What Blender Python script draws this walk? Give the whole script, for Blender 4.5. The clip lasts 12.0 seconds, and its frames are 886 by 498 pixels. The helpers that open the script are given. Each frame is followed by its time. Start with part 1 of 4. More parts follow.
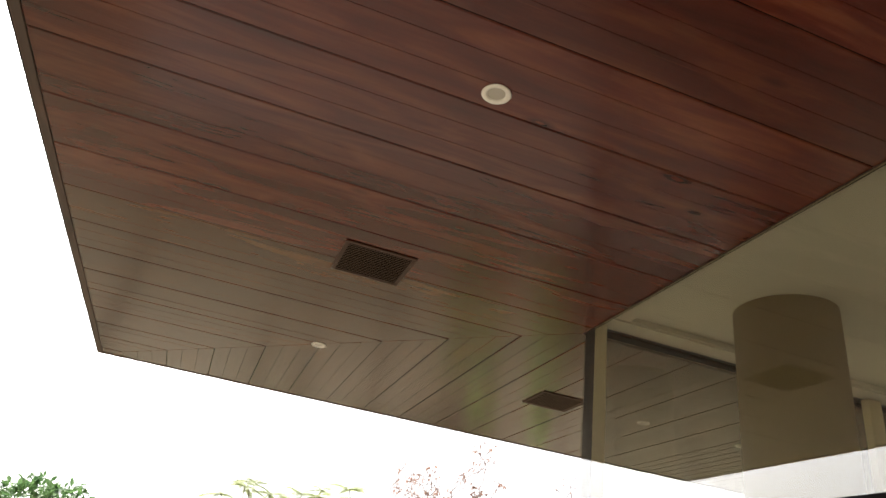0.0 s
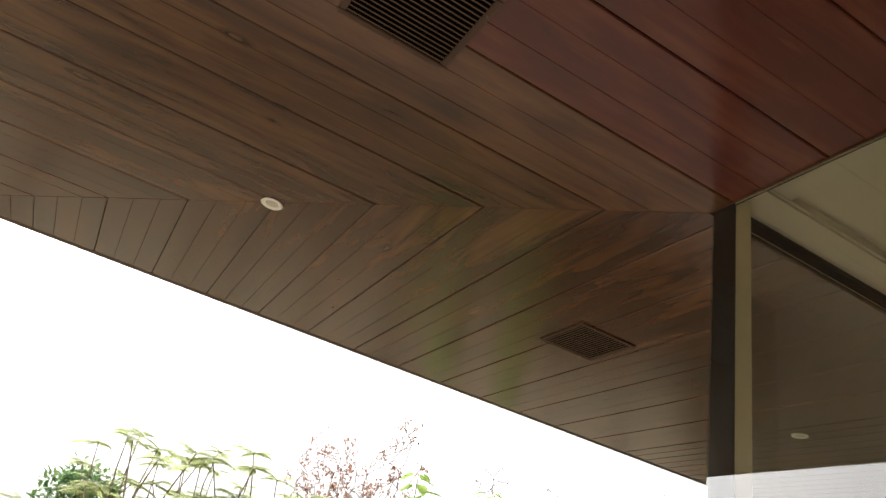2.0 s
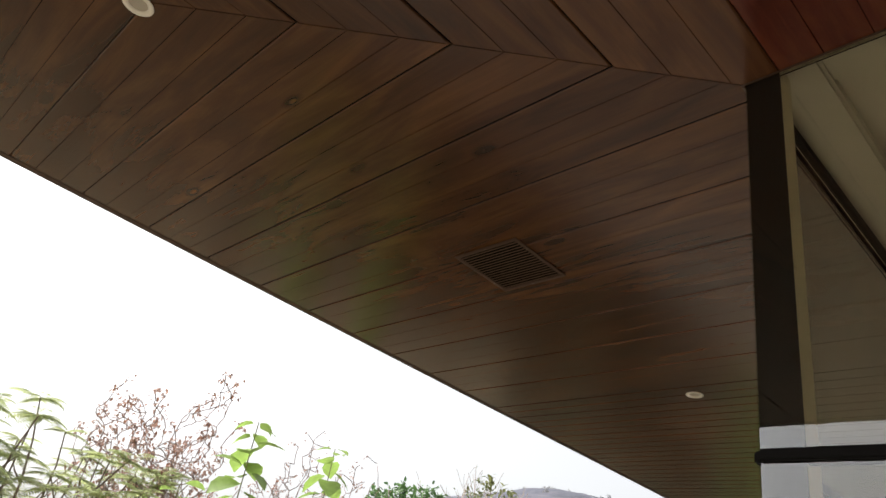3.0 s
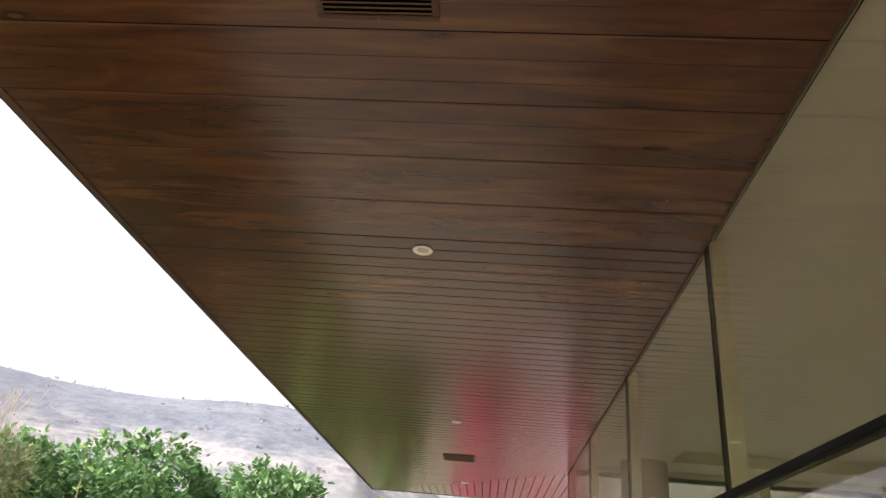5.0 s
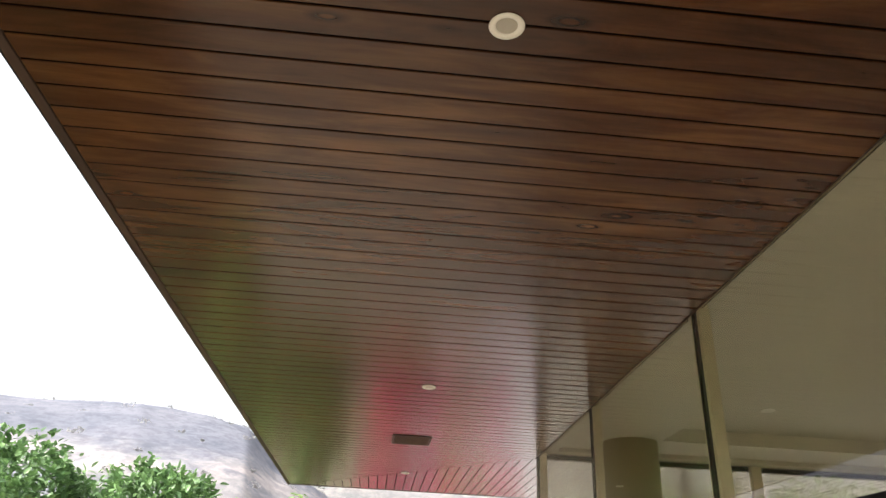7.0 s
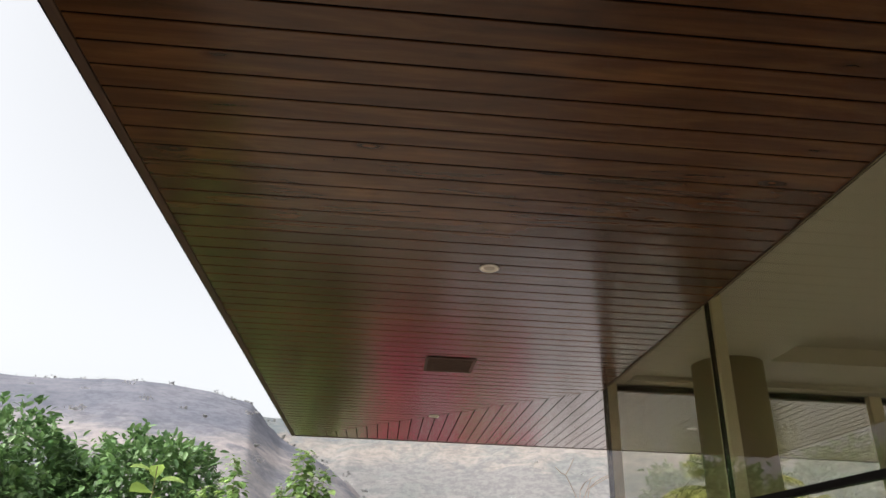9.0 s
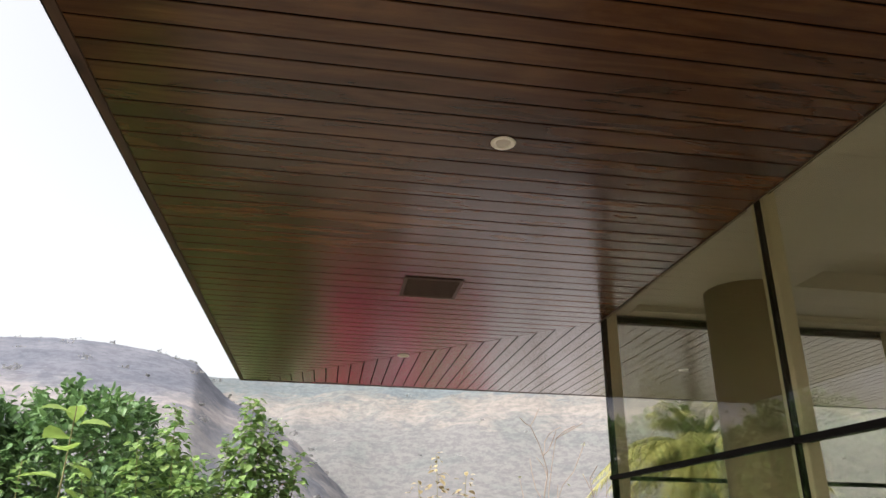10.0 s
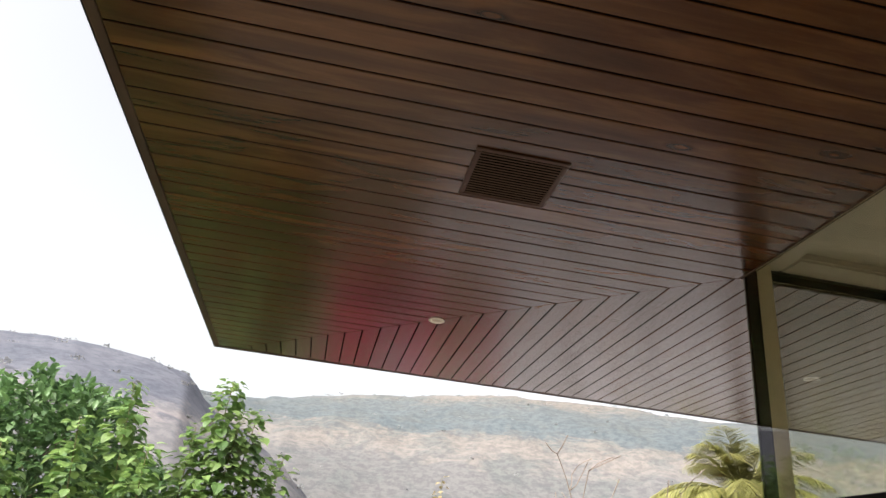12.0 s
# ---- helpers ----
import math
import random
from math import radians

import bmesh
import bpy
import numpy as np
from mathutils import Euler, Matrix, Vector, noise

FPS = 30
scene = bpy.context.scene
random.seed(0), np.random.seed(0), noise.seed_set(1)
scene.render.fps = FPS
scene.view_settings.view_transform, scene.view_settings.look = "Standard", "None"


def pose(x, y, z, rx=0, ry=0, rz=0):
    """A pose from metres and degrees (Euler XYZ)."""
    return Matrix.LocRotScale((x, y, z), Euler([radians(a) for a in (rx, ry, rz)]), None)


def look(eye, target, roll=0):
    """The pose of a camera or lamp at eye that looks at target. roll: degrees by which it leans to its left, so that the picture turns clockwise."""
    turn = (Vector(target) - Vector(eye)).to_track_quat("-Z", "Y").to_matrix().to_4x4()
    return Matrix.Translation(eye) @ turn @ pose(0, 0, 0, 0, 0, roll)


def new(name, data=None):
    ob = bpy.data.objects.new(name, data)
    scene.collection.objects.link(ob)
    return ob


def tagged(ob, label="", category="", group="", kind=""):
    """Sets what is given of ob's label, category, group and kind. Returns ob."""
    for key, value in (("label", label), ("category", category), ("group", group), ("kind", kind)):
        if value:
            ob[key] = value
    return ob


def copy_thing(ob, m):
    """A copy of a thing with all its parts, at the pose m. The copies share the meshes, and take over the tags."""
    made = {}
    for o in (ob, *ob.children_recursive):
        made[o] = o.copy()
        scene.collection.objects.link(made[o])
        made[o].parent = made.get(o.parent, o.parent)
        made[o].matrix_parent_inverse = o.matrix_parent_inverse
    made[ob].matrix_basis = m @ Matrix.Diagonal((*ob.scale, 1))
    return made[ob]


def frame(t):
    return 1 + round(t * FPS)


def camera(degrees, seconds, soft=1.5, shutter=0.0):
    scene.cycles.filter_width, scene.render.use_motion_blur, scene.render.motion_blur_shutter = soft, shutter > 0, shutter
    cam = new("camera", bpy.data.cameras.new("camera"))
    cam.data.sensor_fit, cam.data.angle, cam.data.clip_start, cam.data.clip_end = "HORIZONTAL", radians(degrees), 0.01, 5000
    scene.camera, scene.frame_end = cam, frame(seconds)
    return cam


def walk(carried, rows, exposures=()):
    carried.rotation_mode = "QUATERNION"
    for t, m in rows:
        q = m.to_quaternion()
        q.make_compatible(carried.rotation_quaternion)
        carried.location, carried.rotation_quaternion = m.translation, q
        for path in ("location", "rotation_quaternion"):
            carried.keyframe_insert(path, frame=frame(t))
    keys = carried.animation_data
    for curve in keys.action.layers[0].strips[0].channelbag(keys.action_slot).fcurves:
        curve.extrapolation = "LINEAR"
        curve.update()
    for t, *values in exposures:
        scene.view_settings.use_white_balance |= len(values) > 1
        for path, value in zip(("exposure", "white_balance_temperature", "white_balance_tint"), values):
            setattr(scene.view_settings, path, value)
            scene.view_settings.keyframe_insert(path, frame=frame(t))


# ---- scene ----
cam = camera(64.4, 12.0)
PATH = [
    (0, (-2.082, -3.653, 1.512), (-1.576, -1.953, 2.436), 8.3),
    (0.5, (-1.979, -3.174, 1.56), (-1.586, -1.468, 2.526), 8.6),
    (1, (-2.017, -2.691, 1.512), (-1.548, -1.038, 2.537), 11.2),
    (1.5, (-1.969, -2.173, 1.525), (-1.244, -0.569, 2.476), 10.8),
    (2, (-1.837, -1.695, 1.554), (-1.132, -0.076, 2.492), 13.1),
    (2.5, (-1.749, -1.178, 1.556), (-0.911, 0.354, 2.531), 15.0),
    (3, (-1.657, -0.705, 1.513), (-0.54, 0.641, 2.482), 11.9),
    (3.5, (-1.584, -0.171, 1.49), (-0.294, 1.008, 2.463), 11.4),
    (3.7, (-1.557, 0.06, 1.49), (-0.153, 1.118, 2.443), 8.6),
    (5.3, (-0.719, 1.163, 1.54), (1.063, 1.206, 2.446), 4.9),
    (5.5, (-0.581, 1.28, 1.563), (1.196, 1.27, 2.48), 4.0),
    (6, (-0.164, 1.458, 1.611), (1.557, 1.375, 2.626), 2.5),
    (6.5, (0.335, 1.566, 1.632), (2.146, 1.492, 2.479), 3.4),
    (6.7, (0.553, 1.633, 1.618), (2.339, 1.542, 2.513), 3.0),
    (8.3, (2.049, 1.779, 1.604), (3.816, 1.564, 2.516), 3.4),
    (8.5, (2.227, 1.824, 1.608), (4.001, 1.574, 2.496), 4.2),
    (9, (2.725, 1.9, 1.601), (4.527, 1.772, 2.459), 1.9),
    (9.5, (3.246, 1.988, 1.566), (5.033, 1.835, 2.45), 3.6),
    (10, (3.712, 2.033, 1.605), (5.541, 1.755, 2.367), 0.9),
    (10.5, (4.199, 2.003, 1.603), (5.96, 1.846, 2.537), 3.6),
    (11, (4.717, 2.051, 1.602), (6.434, 1.858, 2.609), 6.3),
    (11.5, (5.187, 2.037, 1.574), (6.951, 1.793, 2.483), 6.2),
    (12, (5.683, 2.053, 1.596), (7.476, 1.801, 2.445), 6.2),
]
walk(cam, [(t, look(eye, target, roll)) for t, eye, target, roll in PATH], [(0, 1.65), (0.5, 2.05), (1.0, 1.8), (1.5, 1.75), (2.0, 1.62), (2.5, 1.3), (3.5, 1.1), (3.7, 1.1), (5.3, 1.95), (5.5, 2.0), (6.0, 2.3), (6.5, 2.1), (8.3, 1.85), (8.5, 1.75), (9.0, 1.2), (9.5, 1.2), (10.0, 1.35), (12, 1.36)])

# ---- light ----
SUN_EL, SUN_AZ = 42.0, 125.0  # degrees; azimuth from +x towards +y
world = bpy.data.worlds.new("hazy_sky")
scene.world = world
world.use_nodes = True
wn, wl = world.node_tree.nodes, world.node_tree.links
sky = wn.new("ShaderNodeTexSky")
sky.sky_type = "NISHITA"
sky.sun_disc = False
sky.sun_elevation = radians(SUN_EL)
sky.sun_rotation = radians(90 - SUN_AZ)
sky.air_density, sky.dust_density, sky.ozone_density = 1.0, 6.0, 1.0
pale = wn.new("ShaderNodeHueSaturation")
pale.inputs["Saturation"].default_value = 0.14
wl.new(sky.outputs[0], pale.inputs["Color"])
wl.new(pale.outputs[0], wn["Background"].inputs[0])
wn["Background"].inputs[1].default_value = 0.15

sun_data = bpy.data.lights.new("sun", "SUN")
sun_data.energy, sun_data.angle, sun_data.color = 1.7, radians(16), (1.0, 0.95, 0.88)
sun = new("sun", sun_data)
sun_way = Vector((math.cos(radians(SUN_EL)) * math.cos(radians(SUN_AZ)), math.cos(radians(SUN_EL)) * math.sin(radians(SUN_AZ)), math.sin(radians(SUN_EL))))
sun.matrix_world = look(sun_way * 60, (0, 0, 0))


# ---- materials ----
def material(name, rough=0.6, metal=0.0, spec=0.5):
    m = bpy.data.materials.new(name)
    m.use_nodes = True
    b = m.node_tree.nodes["Principled BSDF"]
    b.inputs["Roughness"].default_value = rough
    b.inputs["Metallic"].default_value = metal
    b.inputs["Specular IOR Level"].default_value = spec
    return m, m.node_tree.nodes, m.node_tree.links, b


def ramp(n, stops):
    r = n.new("ShaderNodeValToRGB")
    e = r.color_ramp.elements
    while len(e) < len(stops):
        e.new(0.5)
    for k, (p, c) in zip(e, stops):
        k.position, k.color = p, (*c, 1) if len(c) == 3 else c
    return r


def noise_node(n, l, vec, scale, detail=4, rough=0.6, dist=0.0):
    t = n.new("ShaderNodeTexNoise")
    t.inputs["Scale"].default_value, t.inputs["Detail"].default_value = scale, detail
    t.inputs["Roughness"].default_value, t.inputs["Distortion"].default_value = rough, dist
    l.new(vec, t.inputs["Vector"])
    return t


def mapped(n, l, scale=(1, 1, 1), rot=(0, 0, 0)):
    c, m = n.new("ShaderNodeTexCoord"), n.new("ShaderNodeMapping")
    m.inputs["Scale"].default_value, m.inputs["Rotation"].default_value = scale, rot
    l.new(c.outputs["Object"], m.inputs["Vector"])
    return m.outputs[0]


def mixed(n, l, kind, fac, a, b):
    x = n.new("ShaderNodeMix")
    x.data_type, x.blend_type = "RGBA", kind
    for socket, v in ((x.inputs[0], fac), (x.inputs[6], a), (x.inputs[7], b)):
        if isinstance(v, (int, float)):
            socket.default_value = v
        elif isinstance(v, tuple):
            socket.default_value = (*v, 1)
        else:
            l.new(v, socket)
    return x.outputs[2]


def plain(name, colour, rough=0.6, metal=0.0, grain=30.0, vary=0.12, bump=0.05, spec=0.5):
    """Paint, metal or plaster: a colour with two scales of wear and a fine relief."""
    m, n, l, b = material(name, rough, metal, spec)
    v = mapped(n, l)
    big, fine = noise_node(n, l, v, 1.7, 5), noise_node(n, l, v, grain, 3)
    lo, hi = tuple(c * (1 - vary) for c in colour), tuple(min(1, c * (1 + vary)) for c in colour)
    r = ramp(n, [(0.3, lo), (0.7, hi)])
    l.new(big.outputs[0], r.inputs[0])
    r2 = ramp(n, [(0.25, (1 - vary,) * 3), (0.75, (1, 1, 1))])
    l.new(fine.outputs[0], r2.inputs[0])
    l.new(mixed(n, l, "MULTIPLY", 0.7, r.outputs[0], r2.outputs[0]), b.inputs["Base Color"])
    bp = n.new("ShaderNodeBump")
    bp.inputs["Strength"].default_value, bp.inputs["Distance"].default_value = bump, 0.01
    l.new(fine.outputs[0], bp.inputs["Height"])
    l.new(bp.outputs[0], b.inputs["Normal"])
    return m


def wood(name, along, dark, mid, light, rough=0.19, spec=0.28):
    """Stained, lacquered panel; along: 'x' or 'y', the way of the grain. The face value "panel" sets each panel's own figure."""
    m, n, l, b = material(name, rough, 0.0, spec)
    c, rot = n.new("ShaderNodeTexCoord"), n.new("ShaderNodeMapping")
    rot.inputs["Rotation"].default_value = (0, 0, 0) if along == "x" else (0, 0, radians(90))
    l.new(c.outputs["Object"], rot.inputs["Vector"])
    own, shift, add = n.new("ShaderNodeAttribute"), n.new("ShaderNodeVectorMath"), n.new("ShaderNodeVectorMath")
    own.attribute_name = "panel"
    comb = n.new("ShaderNodeCombineXYZ")
    for i in range(3):
        l.new(own.outputs["Fac"], comb.inputs[i])
    shift.operation = "MULTIPLY"
    shift.inputs[1].default_value = (31.0, 0.0, 17.0)
    l.new(comb.outputs[0], shift.inputs[0])
    l.new(rot.outputs[0], add.inputs[0])
    l.new(shift.outputs[0], add.inputs[1])

    def stretched(s):
        k = n.new("ShaderNodeMapping")
        k.inputs["Scale"].default_value = s
        l.new(add.outputs[0], k.inputs["Vector"])
        return k.outputs[0]

    cloud = noise_node(n, l, stretched((1.5, 7.5, 1)), 1.0, 5, 0.55, 0.7)
    figure = noise_node(n, l, stretched((1.0, 17, 1)), 1.0, 6, 0.6, 1.6)
    fibre = noise_node(n, l, stretched((1.6, 190, 1)), 1.0, 3, 0.6, 0.3)
    blend = n.new("ShaderNodeMix")
    blend.inputs[0].default_value = 0.2
    l.new(cloud.outputs[0], blend.inputs[2])
    l.new(figure.outputs[0], blend.inputs[3])
    r = ramp(n, [(0.32, dark), (0.49, mid), (0.68, light)])
    l.new(blend.outputs[0], r.inputs[0])
    r2 = ramp(n, [(0.3, (0.8, 0.79, 0.78)), (0.65, (1, 1, 1))])
    l.new(fibre.outputs[0], r2.inputs[0])
    col = mixed(n, l, "MULTIPLY", 0.5, r.outputs[0], r2.outputs[0])
    # thin pale and dark streaks along the grain
    thin = noise_node(n, l, stretched((0.9, 42, 1)), 1.0, 3, 0.5, 1.6)
    tr = ramp(n, [(0.70, (0, 0, 0)), (0.76, (1, 1, 1))])
    l.new(thin.outputs[0], tr.inputs[0])
    half = n.new("ShaderNodeMath")
    half.operation, half.inputs[1].default_value = "MULTIPLY", 0.16
    l.new(tr.outputs[0], half.inputs[0])
    col = mixed(n, l, "MIX", half.outputs[0], col, tuple(min(1, v * 1.9) for v in light))
    td = ramp(n, [(0.22, (0.3, 0.26, 0.24)), (0.29, (1, 1, 1))])
    l.new(thin.outputs[0], td.inputs[0])
    col = mixed(n, l, "MULTIPLY", 0.2, col, td.outputs[0])
    # knots: small dark ovals with a ring, far apart
    vor = n.new("ShaderNodeTexVoronoi")
    vor.inputs["Scale"].default_value = 1.0
    l.new(stretched((1.7, 4.6, 1)), vor.inputs["Vector"])
    kr = ramp(n, [(0.0, (1.25, 1.2, 1.1)), (0.045, (1.2, 1.15, 1.05)), (0.06, (0.25, 0.2, 0.18)), (0.085, (0.5, 0.42, 0.38)), (0.14, (1, 1, 1))])
    l.new(vor.outputs["Distance"], kr.inputs[0])
    col = mixed(n, l, "MULTIPLY", 0.85, col, kr.outputs[0])
    hs, mr = n.new("ShaderNodeHueSaturation"), n.new("ShaderNodeMapRange")
    mr.inputs[3].default_value, mr.inputs[4].default_value = 0.84, 1.16
    l.new(own.outputs["Fac"], mr.inputs[0])
    l.new(mr.outputs[0], hs.inputs["Value"])
    l.new(col, hs.inputs["Color"])
    l.new(hs.outputs[0], b.inputs["Base Color"])
    rr = n.new("ShaderNodeMapRange")
    rr.inputs[3].default_value, rr.inputs[4].default_value = rough - 0.05, rough + 0.09
    l.new(figure.outputs[0], rr.inputs[0])
    l.new(rr.outputs[0], b.inputs["Roughness"])
    bp = n.new("ShaderNodeBump")
    bp.inputs["Strength"].default_value, bp.inputs["Distance"].default_value = 0.05, 0.002
    l.new(figure.outputs[0], bp.inputs["Height"])
    l.new(bp.outputs[0], b.inputs["Normal"])
    return m


def leaf_material(name, dark, light, trans=0.35):
    m, n, l, b = material(name, 0.45)
    geo = n.new("ShaderNodeNewGeometry")
    r = ramp(n, [(0.0, dark), (1.0, light)])
    l.new(geo.outputs["Random Per Island"], r.inputs[0])
    nz = noise_node(n, l, mapped(n, l), 1.3, 3)
    r2 = ramp(n, [(0.3, (0.7, 0.7, 0.7)), (0.7, (1.15, 1.15, 1.1))])
    l.new(nz.outputs[0], r2.inputs[0])
    col = mixed(n, l, "MULTIPLY", 1.0, r.outputs[0], r2.outputs[0])
    l.new(col, b.inputs["Base Color"])
    tr, mx = n.new("ShaderNodeBsdfTranslucent"), n.new("ShaderNodeMixShader")
    l.new(col, tr.inputs[0])
    mx.inputs[0].default_value = trans
    l.new(b.outputs[0], mx.inputs[1])
    l.new(tr.outputs[0], mx.inputs[2])
    l.new(mx.outputs[0], n["Material Output"].inputs[0])
    return m


def glass_material(name, tint, bare=0.08):
    """Clear tinted pane; the gloss grows towards grazing angles."""
    m = bpy.data.materials.new(name)
    m.use_nodes = True
    n, l = m.node_tree.nodes, m.node_tree.links
    tr, gl, mx, lw = n.new("ShaderNodeBsdfTransparent"), n.new("ShaderNodeBsdfGlossy"), n.new("ShaderNodeMixShader"), n.new("ShaderNodeLayerWeight")
    tr.inputs[0].default_value = (*tint, 1)
    gl.inputs["Roughness"].default_value = 0.0
    lw.inputs[0].default_value = 0.5
    power, scale = n.new("ShaderNodeMath"), n.new("ShaderNodeMath")
    power.operation, scale.operation = "POWER", "MULTIPLY_ADD"
    power.inputs[1].default_value = 4.2
    scale.inputs[1].default_value, scale.inputs[2].default_value = 1 - bare, bare
    l.new(lw.outputs["Facing"], power.inputs[0])
    l.new(power.outputs[0], scale.inputs[0])
    l.new(scale.outputs[0], mx.inputs[0])
    l.new(tr.outputs[0], mx.inputs[1])
    l.new(gl.outputs[0], mx.inputs[2])
    l.new(mx.outputs[0], n["Material Output"].inputs[0])
    return m


def clear_material(name):
    m = bpy.data.materials.new(name)
    m.use_nodes = True
    n, l = m.node_tree.nodes, m.node_tree.links
    tr = n.new("ShaderNodeBsdfTransparent")
    l.new(tr.outputs[0], n["Material Output"].inputs[0])
    return m


BROWN = ((0.028, 0.0102, 0.0040), (0.050, 0.0184, 0.0064), (0.088, 0.0366, 0.0122))
RED = ((0.040, 0.0066, 0.0036), (0.066, 0.0108, 0.005), (0.112, 0.027, 0.0110))
WOOD_X, WOOD_Y = wood("brown_boards_x", "x", *BROWN), wood("brown_boards_y", "y", *BROWN)
RED_X = wood("red_boards_x", "x", *RED)
DULL = ((0.032, 0.017, 0.011), (0.052, 0.027, 0.017), (0.085, 0.046, 0.03))
TRIM_X, TRIM_Y = wood("trim_wood_x", "x", *DULL, rough=0.5), wood("trim_wood_y", "y", *DULL, rough=0.5)
GROOVE = plain("dark_groove", (0.006, 0.004, 0.003), 0.95, spec=0.0)
DRIP = plain("dark_metal_edge", (0.03, 0.028, 0.03), 0.45, 0.6)
BLACK = plain("black_frame", (0.006, 0.0055, 0.0055), 0.7, 0.0, 60, 0.2, spec=0.06)
BEIGE = plain("beige_paint", (0.50, 0.43, 0.29), 0.6, 0, 40, 0.06)
WHITE = plain("cream_plaster", (0.46, 0.418, 0.34), 0.7, 0, 60, 0.05, 0.01)
TAN = plain("tan_column_paint", (0.28, 0.222, 0.128), 0.65, 0, 60, 0.07)
FLOOR_IN = plain("pale_tile", (0.17, 0.158, 0.138), 0.4, 0, 12, 0.08)
DECK = plain("pale_terrace_stone", (0.31, 0.262, 0.205), 0.6, 0, 14, 0.15)
RING = plain("white_lamp_ring", (0.62, 0.59, 0.53), 0.5, 0, 90, 0.04)
LENS = plain("frosted_lamp_lens", (0.32, 0.29, 0.24), 0.35, 0, 90, 0.05)
VENT = plain("brown_vent_frame", (0.055, 0.030, 0.020), 0.5, 0, 50, 0.15, spec=0.12)
SLAT = plain("brown_vent_slat", (0.080, 0.048, 0.033), 0.5, 0, 50, 0.15, spec=0.12)
DARK = plain("vent_shade_black", (0.002, 0.002, 0.002), 0.95, spec=0.0)
SCREW = plain("screw_steel", (0.08, 0.06, 0.05), 0.4, 0.8)
GLASS = glass_material("window_glass", (0.79, 0.80, 0.73), 0.13)
CLEAR = clear_material("glass_inner_face")
# Colour of the unseen sheet that brightens the soffit reflection.
YARD_REFLECTOR = plain("pale_yard_reflector", (0.54, 0.50, 0.50), 0.8, 0, 3, 0.12, 0.1)
GROUND = plain("dry_grass_earth", (0.20, 0.165, 0.10), 0.95, 0, 0.6, 0.3, 0.3)


def hill_material(name, layers, scrub, tall, wobble, cover):
    """Dry slope: layers of rock and earth by height, their colours tinted with distance haze, broken up by noise, with
    patches of scrub over them.
    """
    m, n, l, b = material(name, 0.95, 0, 0.1)
    v = mapped(n, l)
    split, shake, add, unit = n.new("ShaderNodeSeparateXYZ"), n.new("ShaderNodeMath"), n.new("ShaderNodeMath"), n.new("ShaderNodeMath")
    l.new(v, split.inputs[0])
    rough = noise_node(n, l, mapped(n, l, (0.035, 0.035, 0.10)), 1.0, 9, 0.72, 1.2)
    shake.operation, shake.inputs[1].default_value, shake.inputs[2].default_value = "MULTIPLY_ADD", wobble, -0.5 * wobble
    l.new(rough.outputs[0], shake.inputs[0])
    l.new(split.outputs["Z"], add.inputs[0])
    l.new(shake.outputs[0], add.inputs[1])
    unit.operation, unit.inputs[1].default_value = "DIVIDE", tall
    l.new(add.outputs[0], unit.inputs[0])
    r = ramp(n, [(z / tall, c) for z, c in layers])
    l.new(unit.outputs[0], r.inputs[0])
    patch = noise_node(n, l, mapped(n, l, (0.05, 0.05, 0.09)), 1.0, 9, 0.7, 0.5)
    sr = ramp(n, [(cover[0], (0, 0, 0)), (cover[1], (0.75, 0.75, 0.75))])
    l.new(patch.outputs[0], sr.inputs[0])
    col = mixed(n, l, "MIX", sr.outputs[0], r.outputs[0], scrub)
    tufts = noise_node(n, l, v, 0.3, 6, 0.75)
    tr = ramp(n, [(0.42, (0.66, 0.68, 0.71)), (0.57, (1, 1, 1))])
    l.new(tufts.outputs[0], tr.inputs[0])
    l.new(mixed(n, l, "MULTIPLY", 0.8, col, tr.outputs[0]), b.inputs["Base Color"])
    return m


# Grey-lilac distance haze is mixed into the layer and scrub colours.
HILL = hill_material("haze_tinted_scrub_hill", [(0, (0.185, 0.172, 0.172)), (24, (0.19, 0.178, 0.18)), (28, (0.25, 0.222, 0.218)), (32, (0.20, 0.187, 0.193)), (36, (0.132, 0.132, 0.155)), (58, (0.150, 0.149, 0.172))], (0.105, 0.110, 0.133), 60, 26, (0.46, 0.58))
# Cool upper greys and the even pale foot hold painted haze.
FAR_HILL = hill_material("haze_tinted_quarry_hill", [(0, (0.148, 0.140, 0.137)), (44, (0.152, 0.145, 0.143)), (52, (0.212, 0.188, 0.172)), (61, (0.185, 0.165, 0.15)), (66, (0.110, 0.126, 0.134)), (88, (0.125, 0.135, 0.138)), (98, (0.20, 0.176, 0.156))], (0.128, 0.133, 0.130), 104, 46, (0.48, 0.60))
BARK = plain("grey_brown_bark", (0.22, 0.17, 0.14), 0.9, 0, 14, 0.3, 0.4)
PINK_BARK = plain("pinkish_grey_bark", (0.30, 0.225, 0.20), 0.9, 0, 14, 0.25, 0.4)
PALE_BARK = plain("pale_bark", (0.34, 0.27, 0.21), 0.9, 0, 14, 0.25, 0.4)
GREEN_STEM = plain("green_stem", (0.16, 0.15, 0.06), 0.7, 0, 30, 0.2)
LEAF = leaf_material("mango_green_leaf", (0.065, 0.135, 0.052), (0.17, 0.29, 0.105))
LEAF_DEEP = leaf_material("olive_green_leaf", (0.070, 0.080, 0.045), (0.135, 0.145, 0.080))
LEAF_YOUNG = leaf_material("young_green_leaf", (0.17, 0.28, 0.06), (0.33, 0.46, 0.12), 0.5)
LEAF_BUSH = leaf_material("sapling_green_leaf", (0.09, 0.18, 0.05), (0.30, 0.43, 0.14), 0.42)
LEAF_DRY = leaf_material("dry_pink_leaf", (0.30, 0.16, 0.12), (0.48, 0.32, 0.26))
